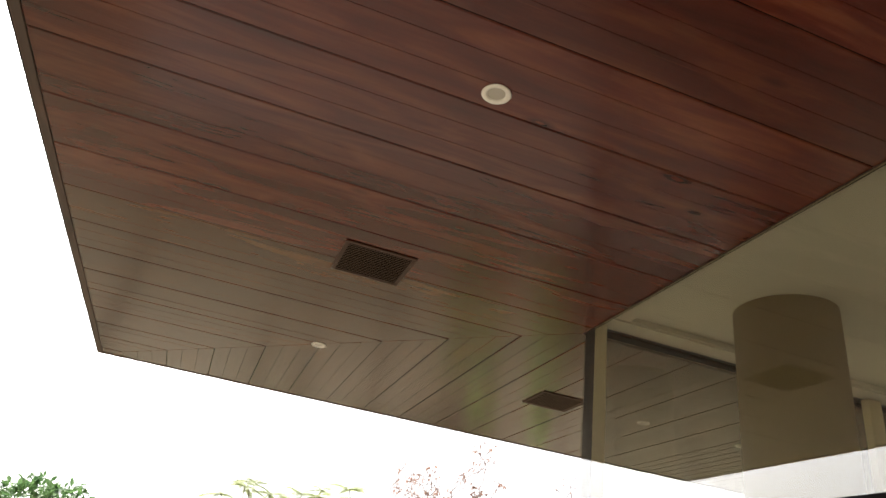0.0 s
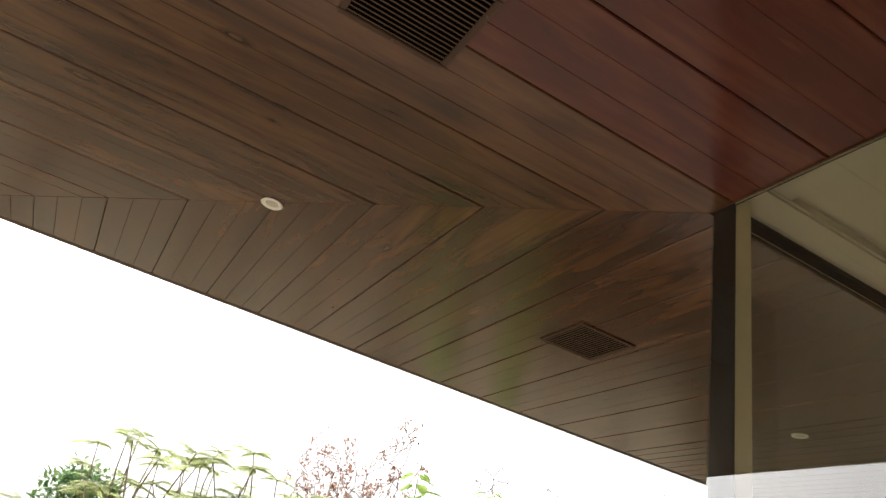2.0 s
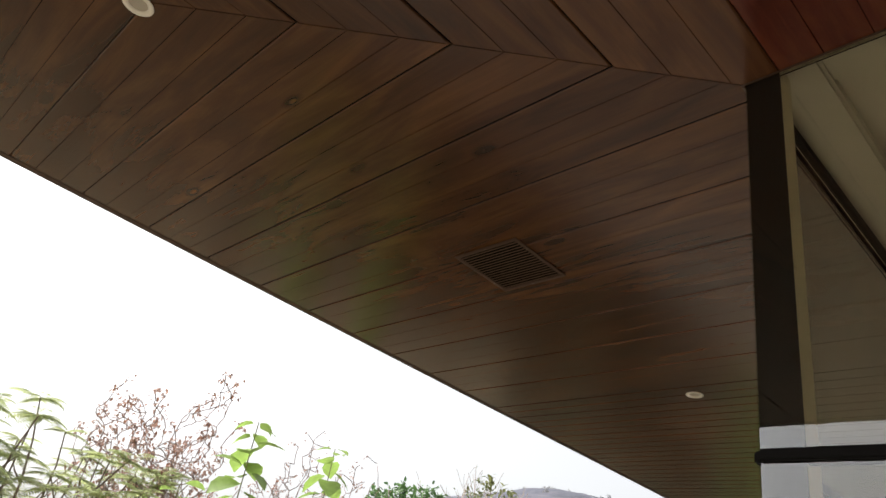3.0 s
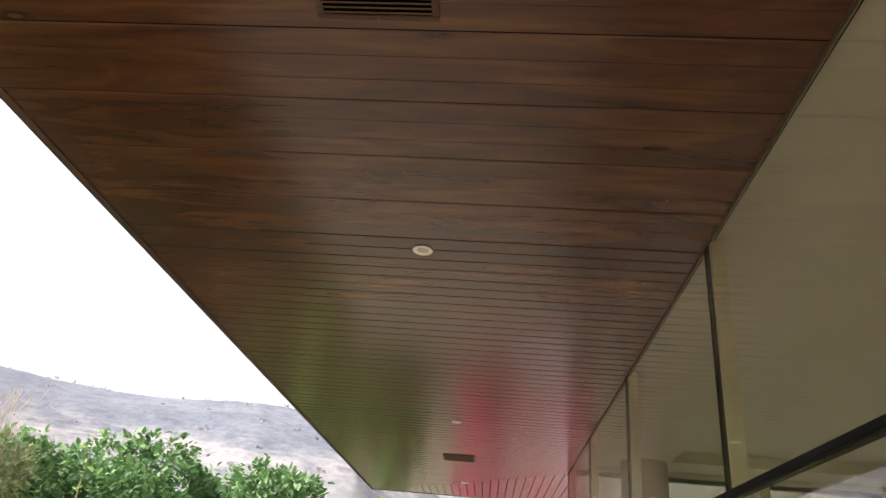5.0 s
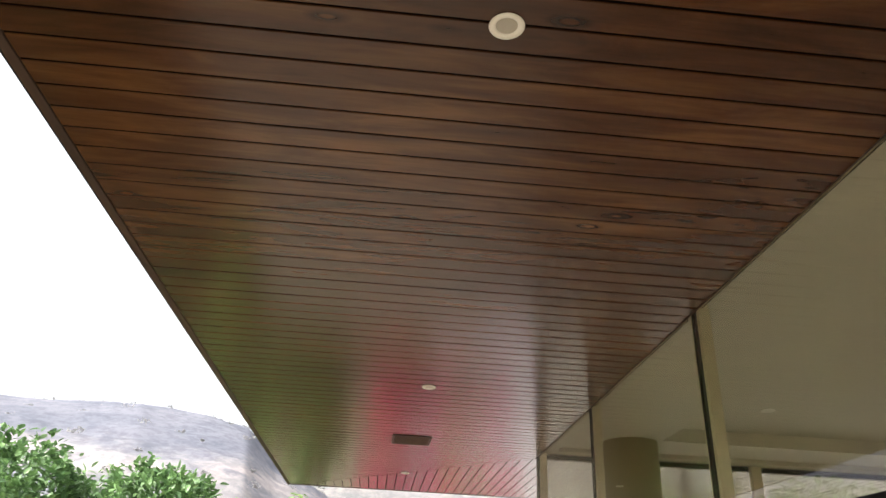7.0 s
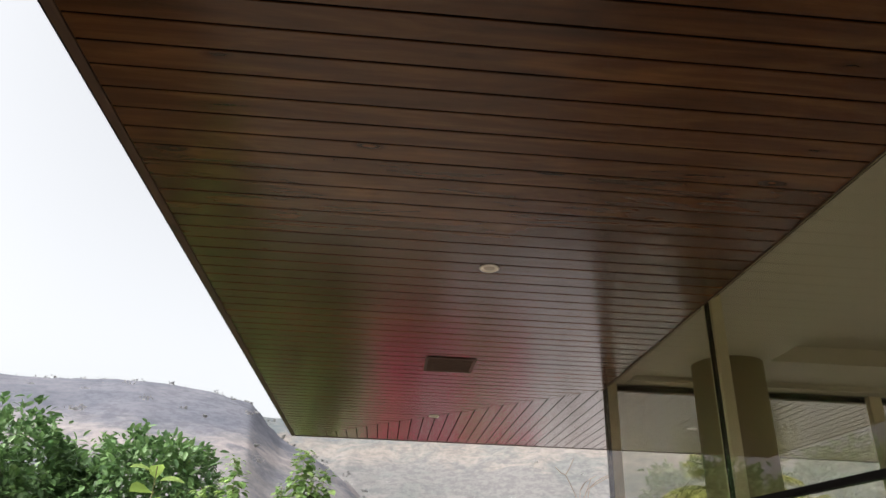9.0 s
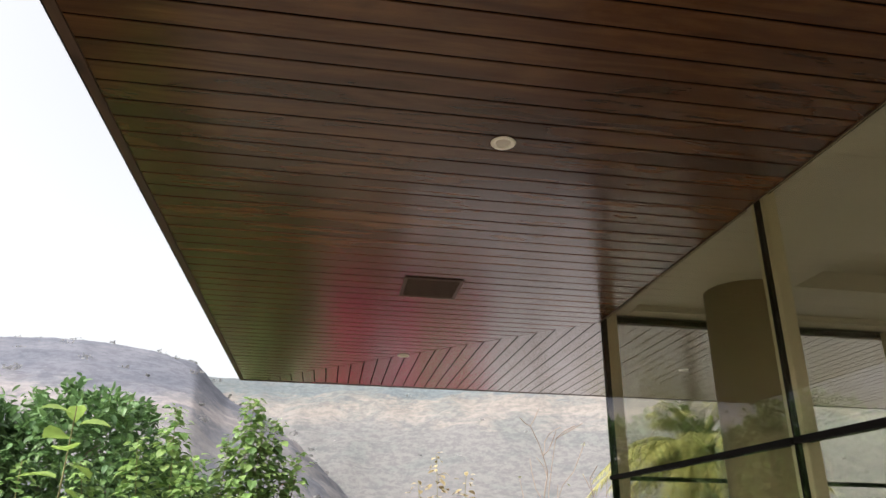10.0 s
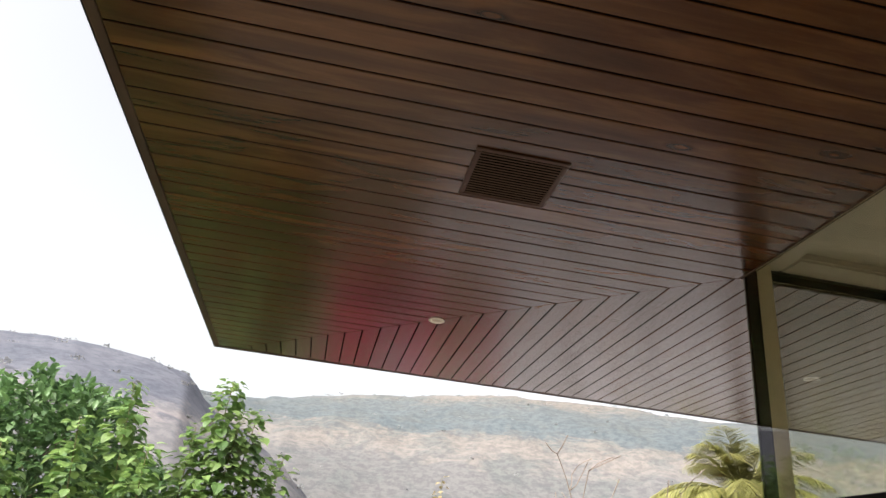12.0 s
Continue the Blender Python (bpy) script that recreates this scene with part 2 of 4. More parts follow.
LEAF_OLIVE = leaf_material("olive_leaf", (0.13, 0.16, 0.06), (0.27, 0.28, 0.12))
# Leaf colour is paled to put distance haze over the hillside scrub.
SCRUB = leaf_material("haze_pale_scrub_leaf", (0.20, 0.205, 0.215), (0.29, 0.28, 0.275), 0.5)
LEAF_STRAW = leaf_material("straw_leaf", (0.26, 0.20, 0.09), (0.45, 0.36, 0.18), 0.4)
LEAF_PALM = leaf_material("yellow_palm_leaf", (0.22, 0.23, 0.07), (0.46, 0.43, 0.16), 0.45)
# Leaf colour of the unseen shrubs that tint the soffit reflection pink.
LEAF_PINK = leaf_material("magenta_streak_leaf", (0.62, 0.05, 0.16), (0.85, 0.12, 0.30), 0.4)
LEAF_FEATHER = leaf_material("feathery_leaf", (0.26, 0.31, 0.14), (0.46, 0.50, 0.25), 0.65)


# ---- mesh helpers ----
def mesh_of(name, verts, faces, mats, index=None, smooth=False):
    me = bpy.data.meshes.new(name)
    me.from_pydata([tuple(v) for v in verts], [], faces)
    for m in mats if isinstance(mats, (list, tuple)) else [mats]:
        me.materials.append(m)
    if index is not None:
        me.polygons.foreach_set("material_index", index)
    if smooth:
        me.polygons.foreach_set("use_smooth", [True] * len(me.polygons))
    me.update()
    return me


def piece(name, verts, faces, mats, parent=None, label="", index=None, smooth=False):
    ob = new(name, mesh_of(name, verts, faces, mats, index, smooth))
    if parent:
        ob.parent = parent
    if label:
        ob["label"] = label
    return ob


def from_bm(name, bm, mat, parent=None, label="", smooth=False):
    me = bpy.data.meshes.new(name)
    bm.to_mesh(me)
    bm.free()
    me.materials.append(mat)
    if smooth:
        me.polygons.foreach_set("use_smooth", [True] * len(me.polygons))
    ob = new(name, me)
    if parent:
        ob.parent = parent
    if label:
        ob["label"] = label
    return ob


def box_bm(x0, y0, z0, x1, y1, z1, bevel=0.0):
    bm = bmesh.new()
    bmesh.ops.create_cube(bm, size=1.0, matrix=Matrix.Translation(((x0 + x1) / 2, (y0 + y1) / 2, (z0 + z1) / 2)) @ Matrix.Diagonal((abs(x1 - x0), abs(y1 - y0), abs(z1 - z0), 1)))
    if bevel:
        bmesh.ops.bevel(bm, geom=bm.edges[:], offset=bevel, segments=2, affect="EDGES")
    return bm


def box(name, x0, y0, z0, x1, y1, z1, mat, parent=None, bevel=0.0, label=""):
    return from_bm(name, box_bm(x0, y0, z0, x1, y1, z1, bevel), mat, parent, label)


def empty(name, at=(0, 0, 0)):
    e = new(name)
    e.location = at
    return e


# ---- plan ----
H = 3.2            # underside of the soffit
W = 3.06          # overhang of the long side
WW = 3.10         # overhang of the west end
WE = 2.925         # overhang of the east end
L = 8.803          # length of the long glass front, x
BACK = -5.0        # rear of the house
TRIM_W = 0.045      # edge board round the soffit
HEAD = 2.045       # top of the transom
MULLIONS = (2.27, 4.49, 6.635)

# ground, terrace, floors
def ground_sheet():
    verts, faces = [(0, 0, -3.2)], []
    rings, n = (30, 60, 120, 300, 800, 3000), 48
    for r in rings:
        for k in range(n):
            a = 2 * math.pi * k / n
            verts.append((r * math.cos(a), r * math.sin(a), -3.2))
    for k in range(n):
        faces.append((0, 1 + k, 1 + (k + 1) % n))
    for i in range(len(rings) - 1):
        for k in range(n):
            a, b = 1 + i * n, 1 + (i + 1) * n
            faces.append((a + k, b + k, b + (k + 1) % n, a + (k + 1) % n))
    return tagged(piece("ground", verts, faces, GROUND), "dry grass and brown earth round the house", "ground", kind="structure")


ground_sheet()
# Made-up pale sheet, out of view, added to feed the bright soffit sheen.
tagged(box("pavement_yard_reflector", 16.5, -28.0, -3.25, 62.0, 0.4, -3.18, YARD_REFLECTOR), "unseen pale ground sheet added to brighten the soffit reflection", "yard", kind="structure")
tagged(box("terrace_plinth", -W - 0.6, BACK - 0.6, -3.2, L + W + 0.6, W + 0.6, -0.03, DECK), "pale stone terrace base under the house", "terrace", kind="structure")
tagged(box("floor", 0.15, BACK, 0.0, L - 0.15, -0.15, 0.03, FLOOR_IN), "pale tiled floor inside the glass room", "floor", kind="structure")
pave = tagged(empty("pavement", (0, 0, 0)), "pale square terrace paving slabs", "pavement", kind="structure")

# roof above the soffit
def roof():
    z0, z1, o = H + 0.262, H + 0.30, W
    v = [(-WW, BACK - 0.3, z0), (L + WE, BACK - 0.3, z0), (L + WE, o, z0), (-WW, o, z0)]
    v += [(a, b, z1) for a, b, _ in v]
    f = [(0, 1, 2, 3), (4, 5, 6, 7), (0, 1, 5, 4), (1, 2, 6, 5), (2, 3, 7, 6), (3, 0, 4, 7)]
    return tagged(piece("roof", v, f, DRIP), "flat dark metal roof slab with thin edge", "roof", kind="structure")


roof()


# ---- soffit boards ----
def clip(poly, a, b, c):
    """The part of a convex polygon where a*x + b*y >= c."""
    out = []
    for i, p in enumerate(poly):
        q = poly[(i + 1) % len(poly)]
        dp, dq = a * p[0] + b * p[1] - c, a * q[0] + b * q[1] - c
        if dp >= 0:
            out.append(p)
        if (dp >= 0) != (dq >= 0):
            s = dp / (dp - dq)
            out.append((p[0] + (q[0] - p[0]) * s, p[1] + (q[1] - p[1]) * s))
    return out


def edge_width(a, b, axis, edges, other):
    """Chamfer of a board's edge: wide at a joint between panels, narrow at a groove within one."""
    for at, w in edges:
        if abs(a[axis] - at) < 1e-5 and abs(b[axis] - at) < 1e-5:
            return w
    return other


def boards(name, strips, mats, label, wide=0.002, deep=0.004):
    """strips: (polygon, material index). Each board is a chamfered plate with its face at H and dark joints behind."""
    verts, faces, index, panel = [], [], [], []
    for poly, mi, pn, axis, edges in strips:
        if len(poly) < 3:
            continue
        if sum(p[0] * q[1] - q[0] * p[1] for p, q in zip(poly, poly[1:] + poly[:1])) < 0:
            poly = poly[::-1]
        drop = random.uniform(-0.0006, 0.0006)
        base, k = len(verts), len(poly)
        inner = []
        for i, p in enumerate(poly):
            a, b = poly[i - 1], poly[(i + 1) % k]
            u = Vector((p[0] - a[0], p[1] - a[1])).normalized()
            w = Vector((b[0] - p[0], b[1] - p[1])).normalized()
            n1, n2 = Vector((-u.y, u.x)), Vector((-w.y, w.x))
            w1, w2 = edge_width(a, p, axis, edges, wide), edge_width(p, b, axis, edges, wide)
            det = n1.x * n2.y - n1.y * n2.x
            if abs(det) < 1e-3:
                m = n1 * w1
            else:
                m = Vector(((w1 * n2.y - w2 * n1.y) / det, (n1.x * w2 - n2.x * w1) / det))
            inner.append((p[0] + m.x, p[1] + m.y))
        for p in inner:
            verts.append((p[0], p[1], H + drop))
        for p in poly:
            verts.append((p[0], p[1], H + deep + drop))
        for p in poly:
            verts.append((p[0], p[1], H + 0.018))
        faces.append([base + i for i in range(k)][::-1])
        index.append(mi)
        panel += [pn] * (2 * k + 1)
        for j in (0, 1):
            for i in range(k):
                a, b = base + j * k + i, base + j * k + (i + 1) % k
                faces.append((a, b, b + k, a + k))
                index.append(len(mats) if j else mi)
    ob = piece(name, verts, faces, [*mats, GROOVE], index=index)
    ob.data.attributes.new("panel", "FLOAT", "FACE").data.foreach_set("value", panel)
    return tagged(ob, label, "soffit", kind="structure")


def joint_list(first, pitch, lo, hi):
    k = math.floor((lo - first) / pitch)
    out = []
    while first + k * pitch < hi:
        out.append(first + k * pitch)
        k += 1
    return out + [first + k * pitch]


PITCH, START = 0.370, 2.296     # three-strip panels of the long side
E0, EW, EE, MG = W - TRIM_W, WW - TRIM_W, WE - TRIM_W, 0.0004


def strip_edges(panels, lo, hi, open_from=99.0, tight_to=-99.0, gap=0.005):
    """Panels (from, to) with dark joints; past open_from each is grooved into three strips; before tight_to they are butted close."""
    out = []
    for a, b in zip(panels, panels[1:]):
        tone = random.random()
        s = (b - a) / 3
        grooved = a > open_from
        wide, slope = (0.0010, 0.005) if a < tight_to else ((gap, 0.0016) if grooved else (0.0026, 0.0045))
        thin, fine = (gap, 0.0016) if grooved else (0.00005, 0.0011)
        for k in range(3):
            p = max(lo, a + k * s + (thin if k else wide))
            q = min(hi, a + (k + 1) * s - (thin if k < 2 else wide))
            if q - p > 0.01:
                out.append((p, q, tone, ((p, fine if k else slope), (q, fine if k < 2 else slope))))
    return out


def soffit_north():
    strips = []
    for p, q, tone, sides in strip_edges(joint_list(START, PITCH, -EW, L + EE), -EW, L + EE, 2.2, -1.0):
        poly = [(p, 0.0), (q, 0.0), (q, E0), (p, E0)]
        poly = clip(poly, 1, 1, MG)
        poly = clip(poly, -1, 1, -L + MG)
        strips.append((poly, 0, tone, 0, sides))
    return boards("ceiling_north", strips, [WOOD_Y], "brown stained wooden soffit boards with dark joints")


def soffit_west():
    up = [0.294 + PITCH * k for k in range(0, 9)]
    down = [0.294 - 0.398 * k for k in range(15, 0, -1)]
    strips = []
    for p, q, tone, sides in strip_edges(down + up, BACK - 0.25, E0, 99.0, 0.0):
        poly = clip([(-EW, p), (0.0, p), (0.0, q), (-EW, q)], -1, -1, MG)
        strips.append((poly, 1 if q < 0.0 else 0, tone, 1, sides))
    return boards("ceiling_west", strips, [WOOD_X, RED_X], "wooden soffit boards, red-stained then brown, dark joints")


def soffit_east():
    strips = []
    ups = [x - L for x in joint_list(START, PITCH, L, L + EE)]
    edges = sorted(set(round(v, 4) for v in ups + [ups[0] - PITCH * k for k in range(1, 26)]))
    for p, q, tone, sides in strip_edges(edges, BACK - 0.25, E0, -9.0, -99.0, 0.0036):
        poly = clip([(L, p), (L + EE, p), (L + EE, q), (L, q)], 1, -1, L + MG)
        strips.append((poly, 0, tone, 1, sides))
    return boards("ceiling_east", strips, [WOOD_X], "brown stained wooden soffit boards with dark joints")


soffit_north(), soffit_west(), soffit_east()
back = [(-WW, BACK - 0.3, H + 0.024), (L + WE, BACK - 0.3, H + 0.024), (L + WE, W, H + 0.024), (-WW, W, H + 0.024), (0.02, BACK - 0.3, H + 0.024), (L - 0.02, BACK - 0.3, H + 0.024), (L - 0.02, -0.02, H + 0.024), (0.02, -0.02, H + 0.024)]
tagged(piece("ceiling_joint_backing", back, [(0, 4, 7, 3), (3, 7, 6, 2), (2, 6, 5, 1)], GROOVE), "dark battens behind the soffit joints", "soffit", kind="structure")


# edge boards and drip edge
def edging():
    z0, z1 = H - 0.002, H + 0.02
    t = empty("trim")
    tagged(t, "brown edge board and dark metal drip round the soffit", "trim", kind="structure")
    g = 0.002
    for x0, y0, x1, y1, mt in ((-WW, E0 + g, L + WE, W, TRIM_X), (-WW, BACK - 0.3, -EW - g, E0, TRIM_Y), (L + EE + g, BACK - 0.3, L + WE, E0, TRIM_Y)):
        box("edge_board", x0, y0, z0, x1, y1, z1, mt, t, 0.002)
    o, d = 0.001, 0.005
    for x0, y0, x1, y1 in ((-WW - o, W + o, L + WE + o, W + d), (-WW - d, BACK - 0.3, -WW - o, W + d), (L + WE + o, BACK - 0.3, L + WE + d, W + d)):
        box("drip_edge", x0, y0, H - 0.004, x1, y1, H + 0.31, DRIP, t, 0.001)
    s = 0.010
    box("house_strip", 0.0, 0.002, H - 0.006, L, s, H - 0.001, TRIM_X, t, 0.002)
    box("house_strip", -s, BACK, H - 0.006, -0.002, s, H - 0.001, TRIM_Y, t, 0.002)
    box("house_strip", L + 0.002, BACK, H - 0.006, L + s, s, H - 0.001, TRIM_Y, t, 0.002)


edging()


# ---- glass house ----
def glazing(name, x0, y0, ux, uy, nx, ny, length, joints, label):
    """A glass front from (x0, y0) along (ux, uy); (nx, ny) points outwards. joints: where panes meet."""
    top = tagged(empty(name, (0, 0, 0)), label, "glass wall", kind="structure")

    def slab(nm, s0, s1, d0, d1, z0, z1, mat, bevel=0.0, parent=top):
        xs = sorted((x0 + ux * s0 + nx * d0, x0 + ux * s1 + nx * d1))
        ys = sorted((y0 + uy * s0 + ny * d0, y0 + uy * s1 + ny * d1))
        return box(nm, xs[0], ys[0], z0, xs[1], ys[1], z1, mat, parent, bevel)

    ends = (0.0, *joints, length)
    for a, b in zip(ends, ends[1:]):
        for z0, z1 in ((0.06, HEAD - 0.03), (HEAD, H + 0.05)):
            g = slab("pane", a + 0.004, b - 0.004, -0.012, 0.0, z0 + 0.002, z1 - 0.002, GLASS)
            g.data.materials.append(CLEAR)
            for face in g.data.polygons:
                face.material_index = 0 if face.normal.dot(Vector((nx, ny, 0))) > 0.9 else 1
            g.visible_shadow = False
        slab("transom", a + 0.004, b - 0.004, -0.045, 0.014, HEAD - 0.03, HEAD, BLACK, 0.005)
        slab("sill", a + 0.004, b - 0.004, -0.06, 0.01, 0.0, 0.058, BLACK, 0.003)
        slab("head_bar", a + 0.1, b - 0.1, -0.021, -0.0145, H + 0.002, H + 0.045, BLACK)
        slab("head_cover", a + 0.1, b - 0.1, -0.0142, -0.0126, H + 0.001, H + 0.046, BEIGE)
    for s in joints:
        slab("sealant", s - 0.0035, s + 0.0035, -0.012, 0.0015, 0.0, H + 0.05, BLACK)
        slab("mullion", s - 0.025, s + 0.025, -0.0165, -0.0125, 0.0, H + 0.05, BLACK)
        slab("inner_post", s - 0.058, s + 0.058, -0.082, -0.017, 0.0, H + 0.05, BEIGE, 0.003)
    return top


SIDE = (2.5,)
GLASS_LABEL = "tall tinted glass front with thin black mullions"
glazing("window_north", 0.0, 0.0, 1, 0, 0, 1, L, MULLIONS, GLASS_LABEL)
glazing("window_west", 0.0, 0.0, 0, -1, -1, 0, -BACK, SIDE, GLASS_LABEL)
glazing("window_east", L, 0.0, 0, -1, 1, 0, -BACK, SIDE, GLASS_LABEL)
# Rear glazing is out of view, added to let daylight brighten the room.
glazing("window_rear_added", 0.0, BACK, 1, 0, 0, -1, L, MULLIONS, GLASS_LABEL)


def corner_post(x, sx):
    t = tagged(empty("corner_post", (x, 0, 0)), "black-faced steel corner post with beige inner sides", "post", kind="structure")
    a, b, c = 0.0125, 0.0165, 0.102
    xs = sorted((sx * a, sx * b))
    box("black_face", xs[0], -c, 0.0, xs[1], -0.0005, H + 0.05, BLACK, t)
    xs = sorted((sx * (b + 0.0005), sx * c))
    box("black_face", xs[0], -b, 0.0, xs[1], -a, H + 0.05, BLACK, t)
    box("inner_post", xs[0], -c + 0.001, 0.0, xs[1] - 0.001 * sx if sx > 0 else xs[1], -b - 0.0005, H + 0.05, BEIGE, t, 0.002, "beige painted inner sides")
    return t


corner_post(0.0, 1)
corner_post(L, -1)


# inner ceiling with a raised tray, and a cream beam round it
def inner_ceiling():
    z, zt = H + 0.10, H + 0.24
    x0, x1, y0, y1 = 0.1, L - 0.1, BACK + 0.1, -0.1
    a0, a1, b0, b1 = 5.95, 8.0, -4.2, -1.15
    v = [(x0, y0, z), (x1, y0, z), (x1, y1, z), (x0, y1, z), (a0, b0, z), (a1, b0, z), (a1, b1, z), (a0, b1, z)]
    v += [(a, b, zt) for a, b, _ in v[4:]]
    f = [(0, 1, 5, 4), (1, 2, 6, 5), (2, 3, 7, 6), (3, 0, 4, 7), (4, 5, 9, 8), (5, 6, 10, 9), (6, 7, 11, 10), (7, 4, 8, 11), (8, 9, 10, 11)]
    tagged(piece("ceiling_inner", v, f, WHITE), "cream plaster inner ceiling with a raised tray", "ceiling", kind="structure")
    t = tagged(empty("ceiling_beam"), "cream painted edge beam over the glass", "trim", kind="structure")
    for x0, y0, x1, y1 in ((0.024, -0.2, L - 0.024, -0.024), (0.024, BACK, 0.2, -0.202), (L - 0.2, BACK, L - 0.024, -0.202), (0.202, BACK + 0.024, L - 0.202, BACK + 0.2)):
        box("beam", x0, y0, H + 0.055, x1, y1, H + 0.13, WHITE, t, 0.012)


inner_ceiling()


def round_column(x, y, r=0.28):
    bm = bmesh.new()
    bmesh.ops.create_cone(bm, cap_ends=True, segments=64, radius1=r, radius2=r, depth=H + 0.07, matrix=Matrix.Translation((0, 0, (H + 0.07) / 2 + 0.03)))
    ob = from_bm("round_column", bm, TAN)
    for p in ob.data.polygons:
        p.use_smooth = abs(p.normal.z) < 0.5
    ob.location = (x, y, 0)
    return tagged(ob, "round tan plastered column inside the glass room", "column", "round columns")


round_column(0.87, -0.746)
round_column(8.18, -0.87)


# ---- fittings in the soffit ----
def downlight():
    top = empty("downlight", (0, 0, H))
    tagged(top, "round white recessed downlight, switched off, in the boards", "downlight", "downlights in the soffit")
    prof = [(0.052, -0.0005), (0.055, -0.004), (0.052, -0.007), (0.040, -0.008), (0.035, -0.005), (0.033, -0.001)]
    n, v, f = 40, [], []
    for k in range(n):
        a = 2 * math.pi * k / n
        v += [(r * math.cos(a), r * math.sin(a), z) for r, z in prof]
    m = len(prof)
    for k in range(n):
        for j in range(m - 1):
            a, b = k * m + j, ((k + 1) % n) * m + j
            f.append((a, a + 1, b + 1, b))
    piece("ring", v, f, RING, top, smooth=True)
    v, f = [(0, 0, -0.004)], []
    for k in range(n):
        a = 2 * math.pi * k / n
        v.append((0.0335 * math.cos(a), 0.0335 * math.sin(a), -0.0015))
    for k in range(n):
        f.append((0, 1 + (k + 1) % n, 1 + k))
    piece("lens", v, f, LENS, top, "frosted grey lamp lens", smooth=True)
    return top


lamp = downlight()
lamp.location = (-1.412, -1.787, H)
for x, y in ((-1.42, 1.437), (2.425, 1.427), (6.291, 1.384), (10.211, 1.407)):
    copy_thing(lamp, pose(x, y, H))


def ceiling_vent():
    """Square grille, slats along local x."""
    top = empty("ceiling_vent")
    tagged(top, "square brown metal ceiling vent grille with fine slats", "vent", "vents in the soffit")
    s, w, t = 0.20, 0.024, 0.008
    # Near-black sheet puts the shade of the hollow behind the slats into colour.
    box("backing", -s + 0.01, -s + 0.01, -0.0016, s - 0.01, s - 0.01, -0.0006, DARK, top)
    for x0, y0, x1, y1 in ((-s, -s, s, -s + w), (-s, s - w, s, s), (-s, -s + w, -s + w, s - w), (s - w, -s + w, s, s - w)):
        box("frame", x0, y0, -t, x1, y1, -0.001, VENT, top, 0.0025)
    n = 17
    span = 2 * (s - w)
    me = None
    for k in range(n):
        y = -s + w + span * (k + 0.5) / n
        if me is None:
            bm = box_bm(-s + w + 0.001, -0.0027, -0.0012, s - w - 0.001, 0.0027, 0.0012)
            me = bpy.data.meshes.new("slat")
            bm.to_mesh(me)
            bm.free()
            me.materials.append(SLAT)
        o = new("slat", me)
        o.parent = top
        o.matrix_local = pose(0, y, -0.0062, 10, 0, 0)
    for x, y in ((0.0, -s + w * 0.5), (0.0, s - w * 0.5), (s - w * 0.5, -0.1), (-s + w * 0.5, 0.1)):
        bm = bmesh.new()
        bmesh.ops.create_cone(bm, cap_ends=True, segments=10, radius1=0.0045, radius2=0.003, depth=0.003, matrix=Matrix.Translation((x, y, -t - 0.001)))
        from_bm("screw", bm, SCREW, top)
    return top


vent = ceiling_vent()
vent.matrix_world = pose(-1.432, -0.16, H, 0, 0, 0)
copy_thing(vent, pose(0.567, 1.437, H, 0, 0, 90))
copy_thing(vent, pose(8.25, 1.424, H, 0, 0, 90))


# ---- distance: hills ----
def lerp_list(x, pts):
    for (a, p), (b, q) in zip(pts, pts[1:]):
        if a <= x <= b:
            s = (x - a) / (b - a)
            return p + (q - p) * s
    return pts[0][1] if x < pts[0][0] else pts[-1][1]


SPOTS = []


def hill(name, az0, az1, r0, r1, ridge, mat, label, rough=1.0):
    """A slope that climbs from r0 to a ridge at r1 seen at the given elevations (degrees by azimuth), then falls behind."""
    na, nr = 260, 44
    verts, faces = [], []
    for i in range(na + 1):
        az = az0 + (az1 - az0) * i / na
        top = math.tan(radians(lerp_list(az, ridge))) * r1 + 1.55
        for j in range(nr + 1):
            s = j / nr * 1.25
            r = r0 + (r1 - r0) * s
            x, y = r * math.cos(radians(az)), r * math.sin(radians(az))
            climb = min(s, 1.0)
            h = -3.4 + (top + 3.4) * (0.35 * climb + 0.65 * climb * climb * (3 - 2 * climb))
            n1 = noise.fractal(Vector((x * 0.012, y * 0.012, 3.0)), 1.0, 2.0, 6)
            n2 = noise.fractal(Vector((x * 0.07, y * 0.07, 9.0)), 1.0, 2.0, 5)
            fade = min(1.0, s * 2.2) * (1.0 if s < 0.93 else 0.22)
            h += (n1 * 5.0 + n2 * 1.4) * rough * fade
            step = 5.5
            if 0.3 < s < 0.97:
                h = h + 0.75 * rough * math.sin(h / step * 2 * math.pi) * step / 6.3
            if s > 1.0:
                h = top - (s - 1.0) * 220
            verts.append((x, y, max(h, -3.4)))
            if abs(s - 1.0) < 0.015 or (0.3 < s < 1.0 and (i * 7 + j * 13) % 31 == 0):
                SPOTS.append((name, x, y, max(h, -3.4)))
    for i in range(na):
        for j in range(nr):
            a = i * (nr + 1) + j
            faces.append((a, a + nr + 1, a + nr + 2, a + 1))
    return tagged(piece(name, verts, faces, mat, smooth=True), label, "hill", kind="structure")


NEAR_RIDGE = [(-4, 0.5), (3, 6.5), (6, 8.4), (8.6, 9.6), (9.9, 10.8), (11.0, 11.9), (14, 12.3), (19, 12.6), (25, 12.0), (31, 11.7), (38, 11.9), (46, 10.0), (60, 5.5), (75, 2.0)]
FAR_RIDGE = [(-80, 3.0), (-60, 7.0), (-45, 11.0), (-29, 12.5), (-23, 13.3), (-14, 13.6), (-7, 13.0), (-1, 12.3), (5, 11.1), (12, 11.0), (25, 9.0), (45, 6.0)]
